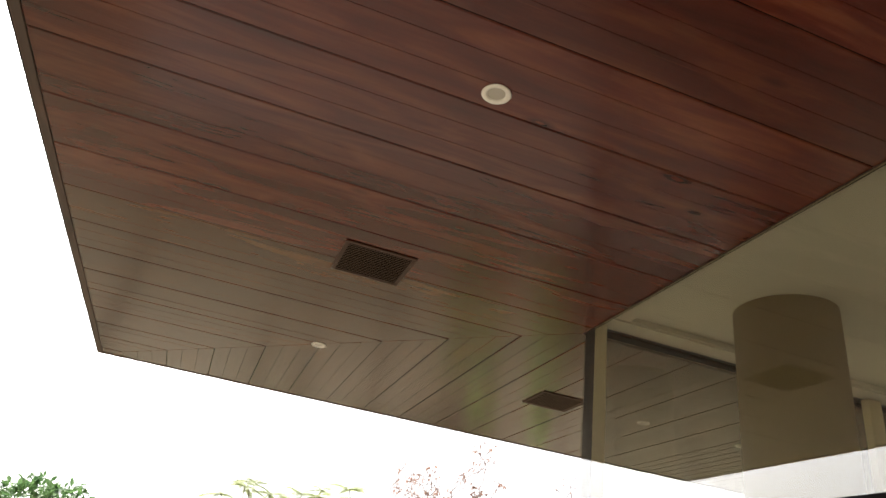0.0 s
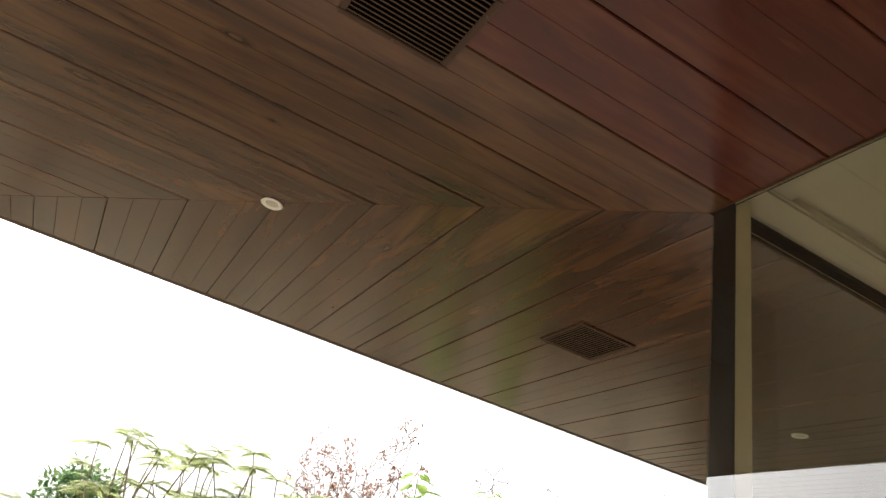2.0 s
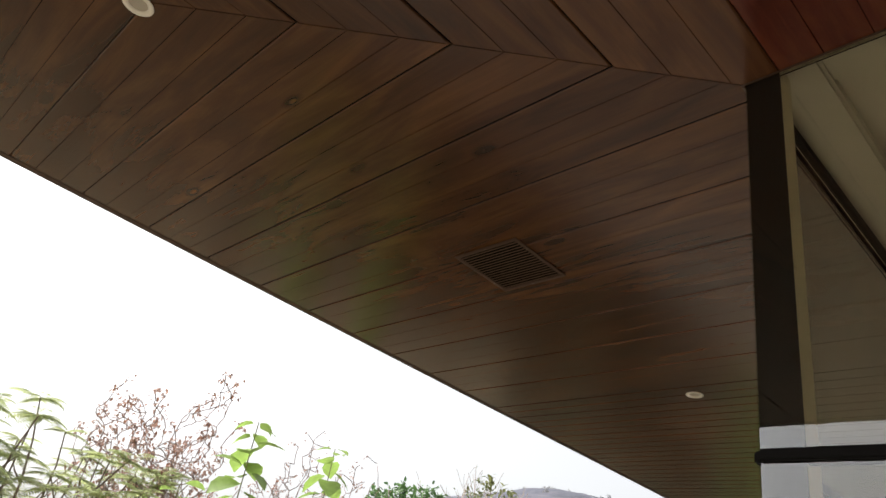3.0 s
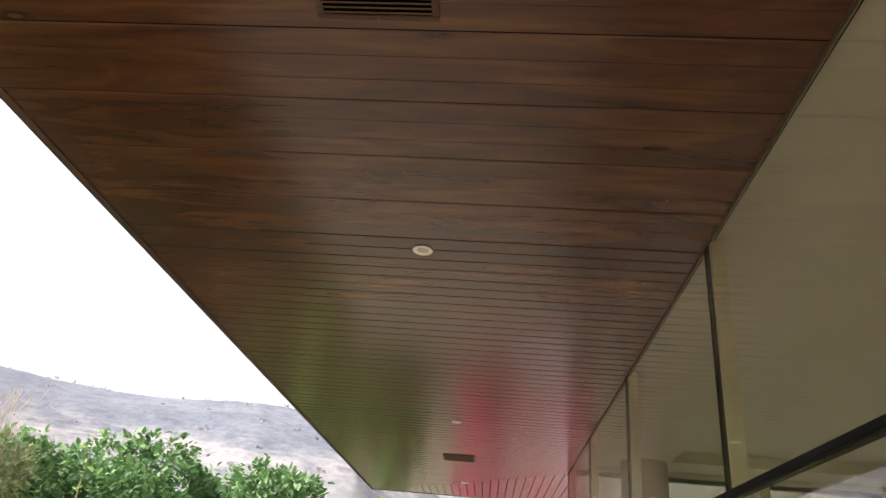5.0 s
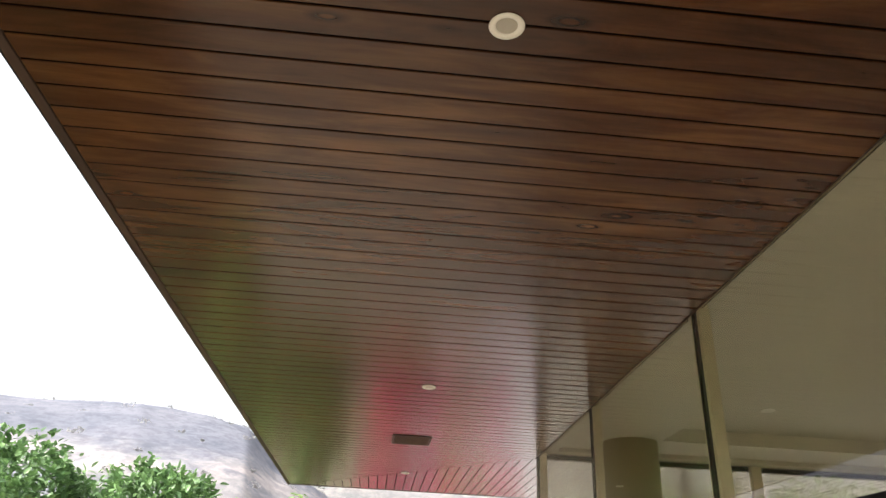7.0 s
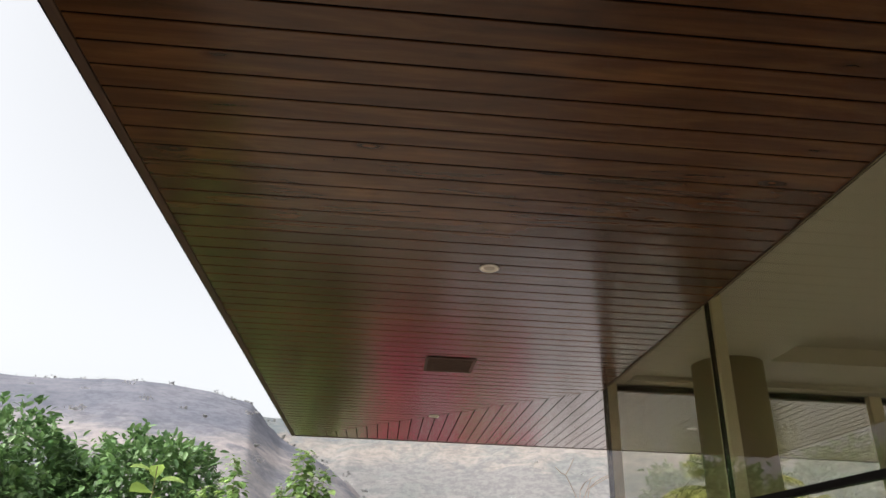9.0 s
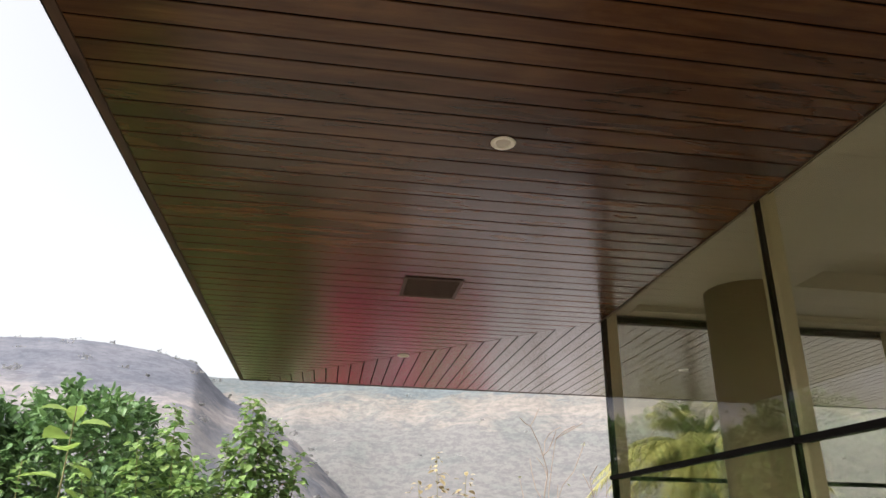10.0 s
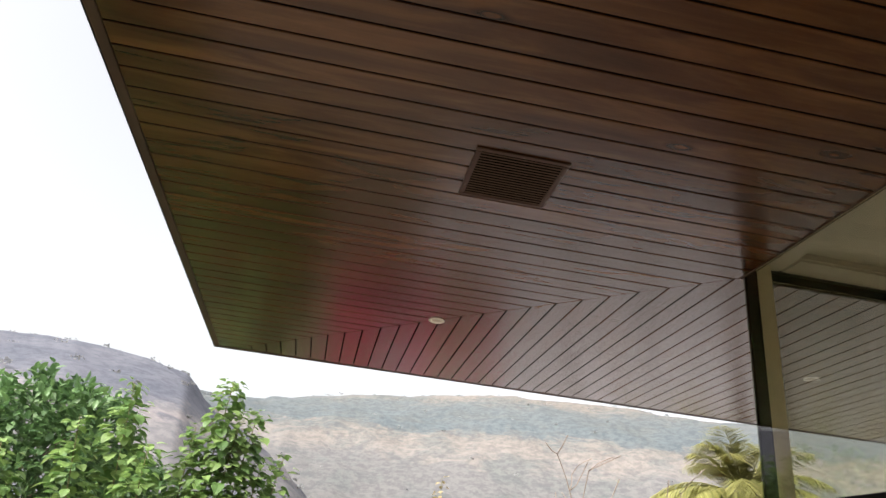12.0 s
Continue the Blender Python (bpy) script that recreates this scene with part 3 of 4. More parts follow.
hill("backdrop_near_hill", -4, 75, 90, 260, NEAR_RIDGE, HILL, "dry scrub hill with haze tinted into its colours, thin trees along its ridge", 0.5)
hill("backdrop_far_hill", -80, 45, 190, 430, FAR_RIDGE, FAR_HILL, "terraced quarry hillside in the distance, paled by haze in its colours", 1.1)


# ---- plants ----
def tube(verts, faces, pts, radii, sides=5):
    """A tapered limb through the points."""
    base = len(verts)
    for i, p in enumerate(pts):
        d = (pts[min(i + 1, len(pts) - 1)] - pts[max(i - 1, 0)]).normalized()
        u = d.orthogonal().normalized()
        w = d.cross(u)
        for k in range(sides):
            a = 2 * math.pi * k / sides
            verts.append(p + (u * math.cos(a) + w * math.sin(a)) * radii[i])
    for i in range(len(pts) - 1):
        for k in range(sides):
            a, b = base + i * sides + k, base + i * sides + (k + 1) % sides
            faces.append((a, b, b + sides, a + sides))


def grow(rng, p, d, length, r, depth, limbs, tips, spread=0.7, lift=0.15, kids=(2, 3), sway=0.22):
    pts, radii, n = [p], [r], 4
    for i in range(n):
        d = (d + Vector((rng.uniform(-1, 1), rng.uniform(-1, 1), rng.uniform(-0.6, 1) + lift)) * sway).normalized()
        p = p + d * length / n
        pts.append(p)
        radii.append(max(0.006, r * (1 - 0.45 * (i + 1) / n)))
    limbs.append((pts, radii))
    tips.append((p, d, depth))
    if depth > 0:
        for k in range(rng.randint(*kids) + 1):
            at = 0.35 + 0.65 * rng.random() if k else 1.0
            i = min(n, max(1, int(round(at * n))))
            s = spread if k else spread * 0.45
            nd = (d + Vector((rng.uniform(-1, 1), rng.uniform(-1, 1), rng.uniform(-0.4, 0.8))) * s).normalized()
            grow(rng, pts[i], nd, length * rng.uniform(0.6, 0.82), radii[i] * 0.72, depth - 1, limbs, tips, spread, lift, kids, sway)


def leaf_shape(kind):
    """Leaf outline in local x (length 1) and y, folded along the midrib."""
    if kind == "round":
        w = [(0.0, 0.02), (0.12, 0.30), (0.4, 0.42), (0.7, 0.33), (0.9, 0.12), (1.0, 0.0)]
    elif kind == "blade":
        w = [(0.0, 0.010), (0.4, 0.030), (1.0, 0.0)]
    elif kind == "long":
        w = [(0.0, 0.01), (0.3, 0.13), (0.6, 0.12), (1.0, 0.0)]
    else:
        w = [(0.0, 0.02), (0.35, 0.25), (0.7, 0.2), (1.0, 0.0)]
    return w


def add_leaf(verts, faces, p, d, up, size, kind="oval", fold=0.25, droop=0.2):
    d = d.normalized()
    side = d.cross(up)
    side = side.normalized() if side.length > 1e-3 else d.orthogonal().normalized()
    nrm = side.cross(d)
    w = leaf_shape(kind)
    base, n = len(verts), len(w)
    for s, h in w:
        c = p + d * s * size - nrm * droop * s * s * size
        verts.append(c + side * h * size + nrm * fold * h * size)
        verts.append(c)
        verts.append(c - side * h * size + nrm * fold * h * size)
    for i in range(n - 1):
        a = base + 3 * i
        faces.append((a, a + 1, a + 4, a + 3))
        faces.append((a + 1, a + 2, a + 5, a + 4))


def rand_dir(rng, zlo=-1, zhi=1):
    a, z = rng.uniform(0, 2 * math.pi), rng.uniform(zlo, zhi)
    s = math.sqrt(max(0, 1 - z * z))
    return Vector((s * math.cos(a), s * math.sin(a), z))


def wood_part(name, limbs, mat, parent, sides=5):
    v, f = [], []
    for pts, radii in limbs:
        tube(v, f, pts, radii, sides)
    return piece(name, v, f, mat, parent, smooth=True)


def leafy_tree(at, lobes, clumps, leaf, mat, label, seed, bark=BARK, kind="oval", per=10, group=""):
    """A broad tree: trunk, limbs to each lobe and a crown of leaf clumps. lobes: centre offset and radii."""
    rng = random.Random(seed)
    top = empty("leafy_tree", at)
    tagged(top, label, "tree", group)
    limbs = []
    zc = min(c[2] for c, _ in lobes)
    tall = max(1.0, zc * 0.55)
    tube_pts = [Vector((0, 0, 0)), Vector((0.1, 0.05, tall * 0.5)), Vector((0, 0.1, tall))]
    r0 = 0.05 * max(r[0] for _, r in lobes) + 0.08
    wood_part("trunk", [(tube_pts, [r0, r0 * 0.8, r0 * 0.65])], bark, top, 9)
    v, f = [], []
    total = sum(r[0] * r[1] for _, r in lobes)
    for c, r in lobes:
        c = Vector(c)
        for _ in range(5):
            e = c + Vector((rng.uniform(-0.6, 0.6) * r[0], rng.uniform(-0.6, 0.6) * r[1], rng.uniform(-0.3, 0.5) * r[2]))
            m = (tube_pts[2] + e) / 2 + Vector((0, 0, -0.15 * r[2]))
            limbs.append(([tube_pts[2], m, e], [r0 * 0.5, r0 * 0.3, 0.02]))
        for _ in range(int(clumps * r[0] * r[1] / total)):
            d = rand_dir(rng, -0.5, 1)
            bump = 0.86 + 0.28 * noise.noise(d * 2.3 + c)
            k = bump * (rng.uniform(0.86, 1.03) if rng.random() < 0.8 else rng.uniform(0.5, 0.85))
            p = c + Vector((d.x * r[0], d.y * r[1], d.z * r[2])) * k
            out = (d + Vector((0, 0, 0.25)) + rand_dir(rng) * 0.4).normalized()
            for _ in range(per):
                q = p + rand_dir(rng) * leaf * 1.3 * rng.random()
                way = (out + rand_dir(rng) * 0.9 + Vector((0, 0, -0.35))).normalized()
                add_leaf(v, f, q, way, Vector((0, 0, 1)) + rand_dir(rng) * 0.5, leaf * rng.uniform(0.6, 1.15), kind)
    wood_part("branchwork", limbs, bark, top)
    piece("crown", v, f, mat, top)
    return top


def bare_tree(at, height, label, seed, depth=5, leaves=0, mat=LEAF_DRY, bark=BARK, leaf=0.1, spread=0.7, lean=(0, 0), stems=1, ratio=0.36, category="tree"):
    rng = random.Random(seed)
    top = empty("bare_tree", at)
    tagged(top, label, category)
    limbs, tips = [], []
    for _ in range(stems):
        d = Vector((lean[0] + rng.uniform(-0.15, 0.15), lean[1] + rng.uniform(-0.15, 0.15), 1)).normalized()
        grow(rng, Vector((rng.uniform(-0.1, 0.1), rng.uniform(-0.1, 0.1), 0)), d, height * ratio, 0.016 * height, depth, limbs, tips, spread, 0.12)
    high = max(p.z for p, _, _ in tips)
    k = height / high
    mx = sum(p.x for p, _, _ in tips) / len(tips) / high
    my = sum(p.y for p, _, _ in tips) / len(tips) / high
    mid = lambda p: Vector((p.x - mx * p.z * 1.2, p.y - my * p.z * 1.2, high * max(0.0, p.z / high) ** 0.8)) * k
    limbs = [([mid(p) for p in pts], radii) for pts, radii in limbs]
    wood_part("trunk", limbs[:1], bark, top, 8)
    wood_part("branchwork", limbs[1:], bark, top, 4)
    if leaves:
        v, f = [], []
        ends = [t for t in tips if t[2] <= 2]
        for _ in range(leaves):
            p, d, _ = rng.choice(ends)
            q = mid(p) + rand_dir(rng) * rng.random() * 0.16
            add_leaf(v, f, q, rand_dir(rng, -1, 0.3), Vector((0, 0, 1)) + rand_dir(rng) * 0.5, leaf * rng.uniform(0.5, 1.2))
        piece("foliage", v, f, mat, top)
    return top


def spreading_tree(at, height, width, label, seed, leaves=0, mat=LEAF_DRY, bark=BARK, leaf=0.1, nodes=420, fork=0.5, girth=0.014, thin=0.007, direct=0.22):
    """A trunk and a wide, open crown: limbs reach from node to nearest node through an uneven, rounded cloud of points."""
    rng = random.Random(seed)
    top = empty("spreading_tree", at)
    tagged(top, label, "tree")
    base, rise = height * fork, height * (1 - fork)
    trunk = [Vector((0.05 * math.sin(3 * s), 0.06 * math.sin(4 * s + 1), base * s)) for s in (0, 0.35, 0.7, 1.0)]
    cloud = []
    while len(cloud) < nodes:
        d = rand_dir(rng, -0.15, 1)
        k = rng.random() ** 0.45 * (0.72 + 0.4 * noise.noise(d * 2.6 + Vector((seed, 0, 0))) + 0.12 * rng.random())
        cloud.append(trunk[-1] + Vector((d.x * width * k, d.y * width * k, d.z * rise * k)))
    peak = max(p.z for p in cloud) - base
    cloud = [Vector((p.x, p.y, base + (p.z - base) * rise / peak)) for p in cloud]
    cloud.sort(key=lambda p: (p - trunk[-1]).length)
    knots, parent, path = [trunk[-1]], [-1], [0.0]
    for p in cloud:
        best = min(range(len(knots)), key=lambda i: (knots[i] - p).length + direct * path[i])
        parent.append(best)
        path.append(path[best] + (knots[best] - p).length)
        knots.append(p)
    load = [1] * len(knots)
    for i in range(len(knots) - 1, 0, -1):
        load[parent[i]] += load[i]
    r = girth * height
    size = lambda i: max(thin, 0.62 * r * (load[i] / load[0]) ** 0.45)
    limbs = []
    for i in range(1, len(knots)):
        a, b = knots[parent[i]], knots[i]
        bend = rand_dir(rng) * (b - a).length * 0.13
        r0 = min(size(i) * 1.25, size(parent[i]))
        limbs.append(([a, a.lerp(b, 0.35) + bend, a.lerp(b, 0.7) + bend * 0.6, b], [r0, size(i), size(i), size(i) * 0.85]))
    wood_part("trunk", [(trunk, [r, r * 0.85, r * 0.75, r * 0.66])], bark, top, 8)
    wood_part("branchwork", limbs, bark, top, 5)
    if leaves:
        v, f = [], []
        ends = [knots[i] for i in range(1, len(knots)) if load[i] <= 2]
        for _ in range(leaves):
            q = rng.choice(ends) + rand_dir(rng) * rng.random() * 0.16
            add_leaf(v, f, q, rand_dir(rng, -1, 0.3), Vector((0, 0, 1)) + rand_dir(rng) * 0.5, leaf * rng.uniform(0.5, 1.2))
        piece("foliage", v, f, mat, top)
    return top


def feather_tree(at, height, label, seed, width=2.3):
    """Thin bent limbs, each ending in a flat whorl of feathery, twice-divided fronds."""
    rng = random.Random(seed)
    top = empty("feathery_tree", at)
    tagged(top, label, "tree")
    fork = height * 0.62
    trunk = [Vector((0.08 * math.sin(4 * s), 0.05 * math.cos(3 * s), fork * s)) for s in (0, 0.3, 0.6, 0.85, 1.0)]
    wood_part("trunk", [(trunk, [0.075, 0.065, 0.055, 0.05, 0.045])], BARK, top, 7)
    limbs, ends = [], []
    for k in range(20):
        a = 2.4 * k + rng.uniform(-0.4, 0.4)
        reach = width * rng.uniform(0.25, 1.0)
        tip = Vector((math.cos(a) * reach, math.sin(a) * reach, height - (height - fork) * (0.75 * (reach / width) ** 1.5 * rng.uniform(0.5, 1.0))))
        mid = trunk[-1].lerp(tip, 0.5) + Vector((math.cos(a) * 0.2, math.sin(a) * 0.2, -0.25 * (height - fork) * rng.uniform(0.2, 1)))
        mid += Vector((rng.uniform(-0.5, 0.5), rng.uniform(-0.5, 0.5), rng.uniform(-0.2, 0.1)))
        pts = [trunk[-1].lerp(mid, s).lerp(mid.lerp(tip, s), s) for s in (0, 0.2, 0.4, 0.6, 0.8, 1.0)]
        limbs.append((pts, [0.032, 0.027, 0.022, 0.018, 0.014, 0.010]))
        ends.append(tip)
        if rng.random() < 0.9:
            side = pts[3] + Vector((rng.uniform(-0.5, 0.5), rng.uniform(-0.5, 0.5), rng.uniform(0.1, 0.4)))
            limbs.append(([pts[3], pts[3].lerp(side, 0.5) + Vector((0, 0, -0.05)), side], [0.014, 0.011, 0.008]))
            ends.append(side)
    wood_part("branchwork", limbs, BARK, top, 5)
    v, f = [], []
    for p in ends:
        count = rng.randint(6, 9)
        turn = rng.uniform(0, 6)
        for k in range(count):
            a = turn + 2 * math.pi * k / count + rng.uniform(-0.25, 0.25)
            e = rng.uniform(0.0, 0.75)
            d = Vector((math.cos(a) * math.cos(e), math.sin(a) * math.cos(e), math.sin(e)))
            size = rng.uniform(0.34, 0.58)
            side = d.cross(Vector((0, 0, 1))).normalized()
            for j in range(1, 15):
                u = j / 14
                c = p + d * size * u + Vector((0, 0, -0.5 * size * u * u))
                ln = size * 0.3 * math.sin(math.pi * (0.2 + 0.74 * u))
                for sg in (-1, 1):
                    w = (side * sg + d * 0.5 + Vector((0, 0, -0.2))).normalized()
                    add_leaf(v, f, c, w, Vector((0, 0, 1)), ln, "long", 0.1, 0.25)
    piece("foliage", v, f, LEAF_FEATHER, top, "pale green feathery fronds")
    return top


ROUND_LEAF = None


def leafy_stalk(at, height, leaves, label, seed, lean=(0.05, 0.0), size=0.19):
    """An upright green shoot with round leaves set one above the other on short stems."""
    global ROUND_LEAF
    rng = random.Random(seed)
    if ROUND_LEAF is None:
        v, f = [], []
        add_leaf(v, f, Vector((0, 0, 0)), Vector((1, 0, 0)), Vector((0, 0, 1)), 1.0, "round", 0.22, 0.3)
        ROUND_LEAF = mesh_of("leaf", v, f, LEAF_YOUNG, smooth=True)
    top = empty("sapling", at)
    tagged(top, label, "sapling", "green saplings")
    pts = [Vector((lean[0] * s * s * height + 0.03 * math.sin(5 * s + seed), lean[1] * s * s * height + 0.02 * math.cos(4 * s), s * height)) for s in [i / 14 for i in range(15)]]
    wood_part("stem", [(pts, [0.016 * (1 - 0.75 * i / 14) for i in range(15)])], GREEN_STEM, top, 6)
    for k in range(leaves):
        s = 1 - (k / leaves) ** 1.1 * 0.42
        i = min(13, int(s * 14))
        p = pts[i].lerp(pts[i + 1], s * 14 - i)
        a = k * 2.4 + rng.uniform(-0.4, 0.4)
        out = Vector((math.cos(a), math.sin(a), rng.uniform(0.0, 0.7))).normalized()
        q = p + out * 0.04
        sz = size * (0.75 + 0.5 * min(1, k / 6)) * rng.uniform(0.8, 1.15)
        o = new("leaf", ROUND_LEAF)
        o.parent = top
        o.matrix_local = Matrix.Translation(q) @ Matrix.Rotation(a, 4, "Z") @ Matrix.Rotation(rng.uniform(-0.35, 0.5), 4, "Y") @ Matrix.Rotation(rng.uniform(-0.4, 0.4), 4, "X") @ Matrix.Diagonal((sz, sz, sz, 1))
    return top


def sapling_bush(at, shoots, label, seed, mat=LEAF_BUSH, size=0.135):
    """A leafy shrub of upright shoots. shoots: (dx, dy, height, lean x, lean y, leaves)."""
    rng = random.Random(seed)
    top = empty("sapling_bush", at)
    tagged(top, label, "shrub")
    v, f = [], []
    for dx, dy, h, lx, ly, n in shoots:
        pts = [Vector((dx * (0.35 + 0.65 * s) + lx * s * s, dy * (0.35 + 0.65 * s) + ly * s * s, s * h)) for s in [i / 10 for i in range(11)]]
        wood_part("stem", [(pts, [0.022 * (1 - 0.8 * i / 10) for i in range(11)])], GREEN_STEM, top, 6)
        n = int(n * 1.7)
        for k in range(n):
            s = 1 - (k / n) ** 0.9 * 0.62
            i = min(9, int(s * 10))
            p = pts[i].lerp(pts[i + 1], s * 10 - i)
            wide = 0.08 + 0.6 * (1 - s) ** 0.6
            out = rand_dir(rng, -0.15, 0.5)
            q = p + out * wide * rng.random()
            add_leaf(v, f, q, (out + Vector((0, 0, -0.25)) + rand_dir(rng) * 0.35), Vector((0, 0, 1)) + rand_dir(rng) * 0.3, size * rng.uniform(0.55, 1.15) * (0.7 if s > 0.95 else 1), "round", 0.2, 0.35)
    piece("foliage", v, f, mat, top)
    return top


def palm(at, height, label, seed, fronds=52, length=2.3):
    rng = random.Random(seed)
    top = empty("palm", at)
    tagged(top, label, "palm tree")
    pts = [Vector((0.12 * s * s, 0, s * height)) for s in [i / 8 for i in range(9)]]
    wood_part("trunk", [(pts, [0.16 - 0.05 * i / 8 for i in range(9)])], BARK, top, 10)
    crown = pts[-1]
    for k in range(fronds):
        a, e = 2.4 * k + rng.uniform(-0.2, 0.2), rng.uniform(-0.1, 1.25)
        d = Vector((math.cos(a) * math.cos(e), math.sin(a) * math.cos(e), math.sin(e)))
        ln = length * rng.uniform(0.75, 1.1)
        rib, v, f = [], [], []
        for i in range(15):
            s = i / 14
            rib.append(crown + d * ln * s + Vector((0, 0, -0.5 * ln * s * s * (0.5 + math.cos(e)))))
        tube(v, f, rib, [0.014 * (1 - 0.8 * i / 14) for i in range(15)], 4)
        for i in range(84):
            s = 0.1 + 0.9 * i / 83
            j = min(13, int(s * 14))
            c = rib[j].lerp(rib[j + 1], s * 14 - j)
            t = (rib[j + 1] - rib[j]).normalized()
            side = t.cross(Vector((0, 0, 1))).normalized()
            for sg in (-1, 1):
                add_leaf(v, f, c, (side * sg + t * 0.9 + Vector((0, 0, rng.uniform(-0.45, 0.1)))), Vector((0, 0, 1)), (0.5 * math.sin(math.pi * (0.2 + 0.72 * s)) + 0.04) * rng.uniform(0.8, 1.1), "blade", 0.05, 0.3)
        piece("frond", v, f, LEAF_PALM, top)
    return top


def hill_scrub():
    """Small dry bushes and thin trees scattered over the hills."""
    rng = random.Random(77)
    v, f = [], []
    for nm, x, y, z in SPOTS:
        if rng.random() < 0.3:
            continue
        tall = rng.uniform(0.6, 2.4) * (1.0 if "near" in nm else 1.1)
        c = Vector((x + rng.uniform(-3, 3), y + rng.uniform(-3, 3), z - 0.2))
        for _ in range(20):
            d = rand_dir(rng, -0.1, 1)
            p = c + Vector((d.x * tall * 0.95, d.y * tall * 0.95, (0.3 + d.z) * tall * 0.55)) * rng.uniform(0.3, 1)
            u, w = rand_dir(rng) * rng.uniform(0.2, 0.45), rand_dir(rng) * rng.uniform(0.2, 0.45)
            k = len(v)
            v += [p - u, p - w, p + u, p + w]
            f.append((k, k + 1, k + 2, k + 3))
    return tagged(piece("hill_scrub", v, f, SCRUB), "grey-green scrub and thin trees on the hillside", "scrub", kind="stuff")


hill_scrub()
G = -3.2
# beyond the first corner
leafy_tree((-4.8, 14.5, G), [((0, 0, 5.1), (1.6, 1.6, 1.3)), ((-1.5, 0.6, 4.9), (1.5, 1.4, 1.2))], 500, 0.2, LEAF, "dense green tree beyond the terrace", 11)
leafy_tree((-1.0, 17.0, G), [((0, 0, 5.0), (1.1, 1.1, 1.6))], 260, 0.2, LEAF, "slim green tree beyond the terrace", 12)
feather_tree((-0.3, 11.4, G), 6.8, "thin-limbed tree with feathery pale green fronds", 23)
feather_tree((1.3, 11.4, G), 7.0, "thin-limbed tree with feathery pale green fronds", 21)
feather_tree((2.9, 11.2, G), 6.5, "thin-limbed tree with feathery pale green fronds", 22, width=2.0)
spreading_tree((3.5, 12.0, G), 8.4, 2.0, "nearly leafless spreading tree with dry pinkish leaves", 31, 8500, LEAF_DRY, PINK_BARK, 0.085, 1300, 0.5, 0.014, 0.009)
spreading_tree((7.0, 13.4, G), 8.5, 1.7, "twiggy tree with a few dry pink leaves", 32, 1500, LEAF_DRY, PINK_BARK, 0.07, 650, 0.55, 0.012, 0.009)
spreading_tree((8.9, 13.6, G), 8.4, 1.7, "twiggy tree with a few dry pink leaves", 33, 1500, LEAF_DRY, PINK_BARK, 0.07, 650, 0.55, 0.012, 0.009)
leafy_stalk((1.17, 4.5, G), 6.0, 52, "tall young shoot with round bright green leaves", 41, (-0.01, 0.0))
leafy_stalk((1.93, 4.6, G), 6.05, 48, "tall young shoot with round bright green leaves", 42, (0.01, 0.0))
leafy_stalk((2.35, 4.9, G), 5.3, 26, "short young shoot with round bright green leaves", 43, (0.0, 0.01))
leafy_stalk((0.75, 4.6, G), 5.4, 30, "short young shoot with round bright green leaves", 44, (0.0, 0.0))
leafy_tree((13.5, 16.2, G), [((0, 0, 7.0), (2.2, 2.2, 2.0)), ((2.6, -1.0, 6.2), (1.8, 1.8, 1.6))], 800, 0.24, LEAF, "dark green broad tree beyond the terrace", 13)
leafy_tree((15.2, 14.8, G), [((0, 0, 7.8), (1.2, 1.2, 1.7)), ((1.3, -0.9, 6.6), (1.6, 1.4, 1.3))], 240, 0.2, LEAF_OLIVE, "thin olive tree with bare twigs", 14, PALE_BARK)
bare_tree((16.2, 15.0, G), 10.0, "pale leafless tree among green crowns", 34, 5, 120, LEAF_OLIVE, PALE_BARK, 0.1, 0.55)
# along the long side
leafy_stalk((8.85, 3.76, G), 5.6, 26, "tall young shoot with broad pale green leaves", 46, (0.0, 0.0), 0.2)
# Two unseen shrubs, added as a guess at what mirrors pink in the soffit.
leafy_tree((29.5, 0.8, G), [((0, 0.5, 3.4), (1.5, 1.5, 1.2)), ((0.3, -1.6, 3.2), (1.5, 1.5, 1.2)), ((0.6, -3.4, 2.9), (1.3, 1.4, 1.1))], 1900, 0.16, LEAF_PINK, "unseen wide magenta shrub, added for the pink soffit streak", 16, kind="round")
leafy_tree((23.5, 1.2, G), [((0, 0.2, 1.6), (1.4, 1.0, 1.3)), ((0.4, -1.4, 1.5), (1.3, 1.1, 1.2)), ((0.8, -2.7, 1.3), (1.2, 1.0, 1.0))], 1300, 0.16, LEAF_PINK, "unseen low magenta shrub, added for the pink soffit streak", 19, kind="round")
leafy_tree((12.5, 9.5, G), [((0, 0, 2.6), (2.6, 2.0, 1.5)), ((3.6, -0.6, 2.8), (2.4, 2.0, 1.5))], 900, 0.26, LEAF_DEEP, "low dark green tree below the terrace", 17)
leafy_tree((9.0, 7.4, G), [((0, 0, 2.0), (2.2, 1.7, 1.3)), ((-3.4, 0.4, 2.0), (2.2, 1.7, 1.3))], 700, 0.26, LEAF_DEEP, "low dark green tree below the terrace", 20)
leafy_tree((19.0, 7.6, G), [((0, 0, 2.9), (2.6, 2.2, 1.6)), ((3.2, -1.0, 3.0), (2.4, 2.2, 1.6))], 900, 0.26, LEAF_DEEP, "low dark green tree below the terrace", 18)
leafy_stalk((5.6, 4.75, G), 5.9, 12, "slender young shoot with small green leaves", 45, (0.0, 0.0), 0.1)
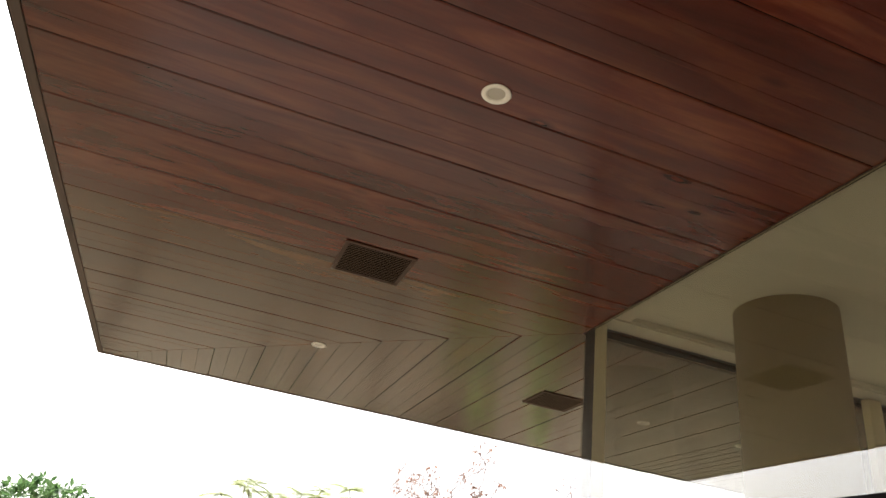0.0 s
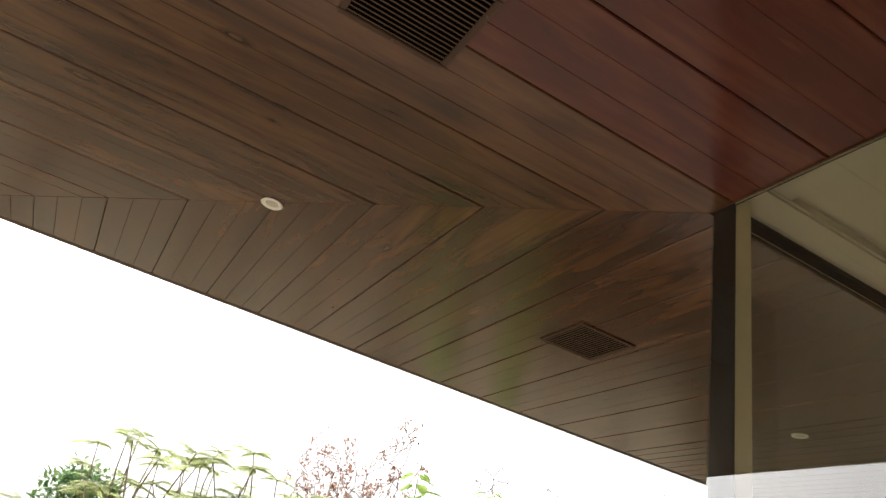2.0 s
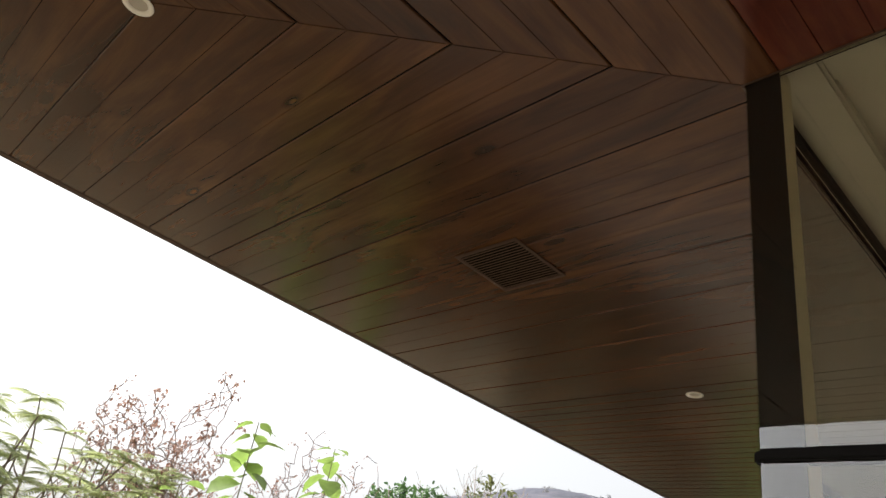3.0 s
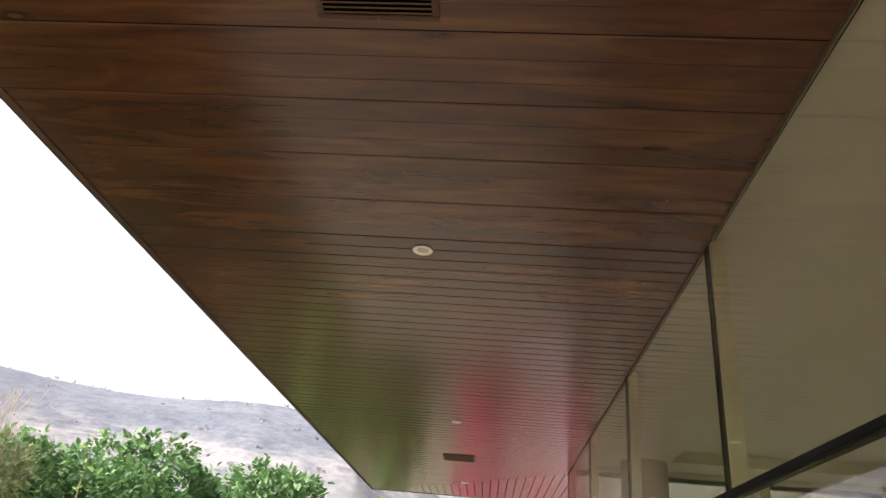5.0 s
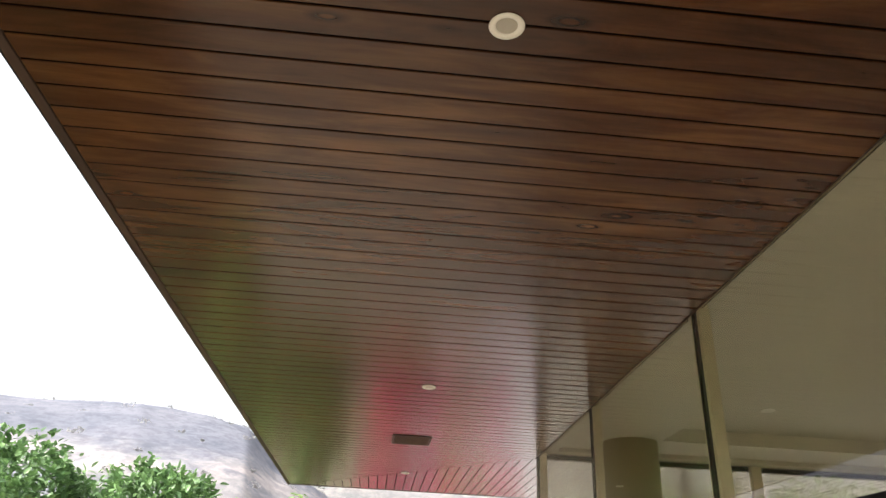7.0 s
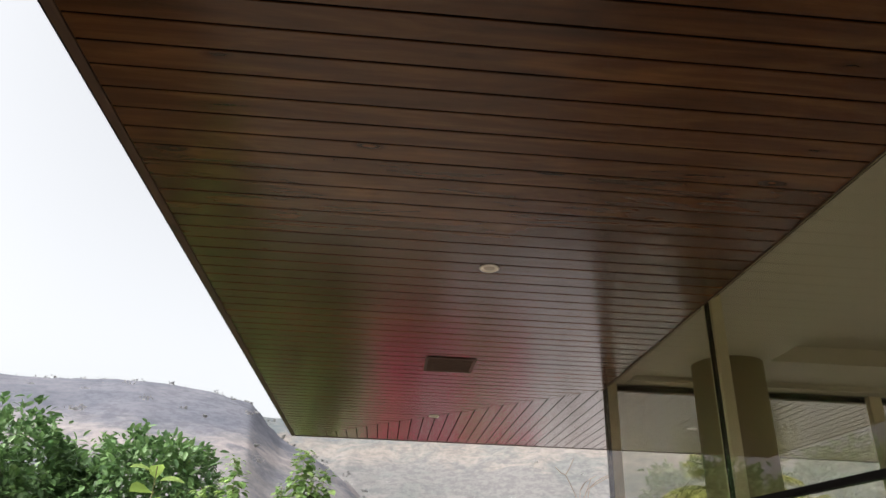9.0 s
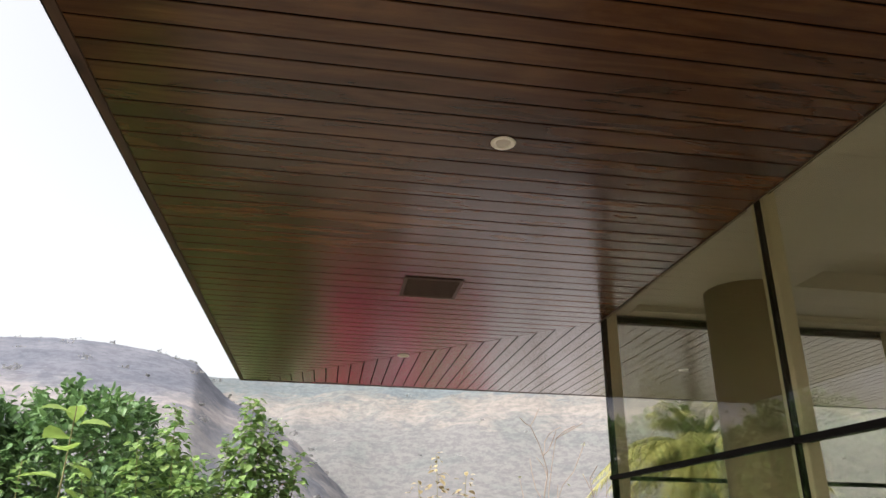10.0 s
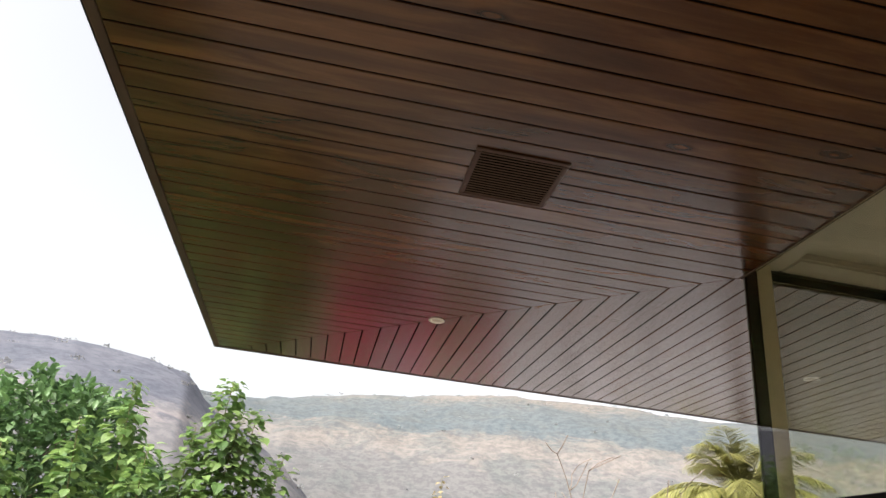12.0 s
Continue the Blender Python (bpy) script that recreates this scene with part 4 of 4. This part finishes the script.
leafy_tree((26.5, 14.6, G), [((0, 0, 6.4), (4.0, 4.0, 3.2)), ((2.0, -4.4, 6.4), (3.6, 3.6, 3.0)), ((3.4, -6.6, 5.2), (2.4, 2.4, 2.3)), ((-3.4, 3.4, 6.2), (3.4, 3.4, 2.8)), ((5.2, 4.8, 6.4), (4.0, 4.0, 3.2))], 3600, 0.34, LEAF, "broad dense green tree below the hill", 15)
sapling_bush((13.3, 3.5, G), [(0.15, 0.45, 6.35, 0, 0.1, 456), (-0.1, 0.75, 5.9, 0.0, 0.15, 408), (0.1, -0.35, 6.5, 0.0, -0.1, 620), (0.2, -0.6, 6.25, 0.1, -0.15, 520), (0.0, -0.5, 6.0, 0.05, -0.1, 460), (0.25, -0.15, 6.0, 0.0, 0.0, 330), (0.1, -0.8, 5.7, 0.1, -0.1, 300), (0.35, -0.95, 5.85, 0.1, -0.15, 288), (-0.3, 1.25, 5.6, 0.0, 0.2, 408), (-0.3, 0.15, 5.7, 0.0, 0.0, 384)], "tall leafy green shrub with upright shoots", 51)
sapling_bush((12.9, 5.4, G), [(0.1, 0.1, 5.6, 0, 0.1, 150), (-0.2, 0.6, 5.4, 0, 0.2, 150), (0.2, -0.5, 5.3, 0, -0.1, 150)], "leafy green shrub with broad leaves", 52)
spreading_tree((16.2, -1.7, G), 7.0, 1.5, "small leafless tree with thin grey twigs", 35, 24, LEAF_OLIVE, BARK, 0.09, 90, 0.42, 0.008, 0.008, 0.75)
spreading_tree((17.0, -3.4, G), 6.9, 1.5, "small leafless tree with thin grey twigs", 36, 24, LEAF_OLIVE, BARK, 0.09, 90, 0.42, 0.008, 0.008, 0.75)
sapling_bush((17.5, -0.2, G), [(0.0, 0.1, 6.3, 0.0, 0.1, 90), (0.1, -0.3, 6.0, 0.0, -0.1, 80), (-0.1, 0.45, 5.8, 0.0, 0.1, 70)], "thin shrub of dry yellow leaves", 53, LEAF_STRAW, 0.15)
palm((17.2, -5.3, G), 6.5, "yellow-green feather palm with drooping fronds", 61)
palm((18.4, -7.0, G), 5.8, "yellow-green feather palm with drooping fronds", 62)


# ---- paving slabs ----
def slab_mesh(sx, sy):
    bm = box_bm(-sx / 2, -sy / 2, -0.03, sx / 2, sy / 2, 0.0, 0.004)
    me = bpy.data.meshes.new("slab")
    bm.to_mesh(me)
    bm.free()
    me.materials.append(DECK)
    return me


def paving():
    s = 0.75
    me = slab_mesh(s - 0.006, s - 0.006)
    def lay(x0, x1, y0, y1):
        nx, ny = int(round((x1 - x0) / s)), int(round((y1 - y0) / s))
        for i in range(nx):
            for j in range(ny):
                o = new("slab", me)
                o.parent = pave
                o.location = (x0 + s * (i + 0.5), y0 + s * (j + 0.5), 0.0)
    lay(-W - 0.6, 0.08, -5.2, W + 0.75)
    lay(0.15, 12.6, 0.07, W + 0.75)


paving()
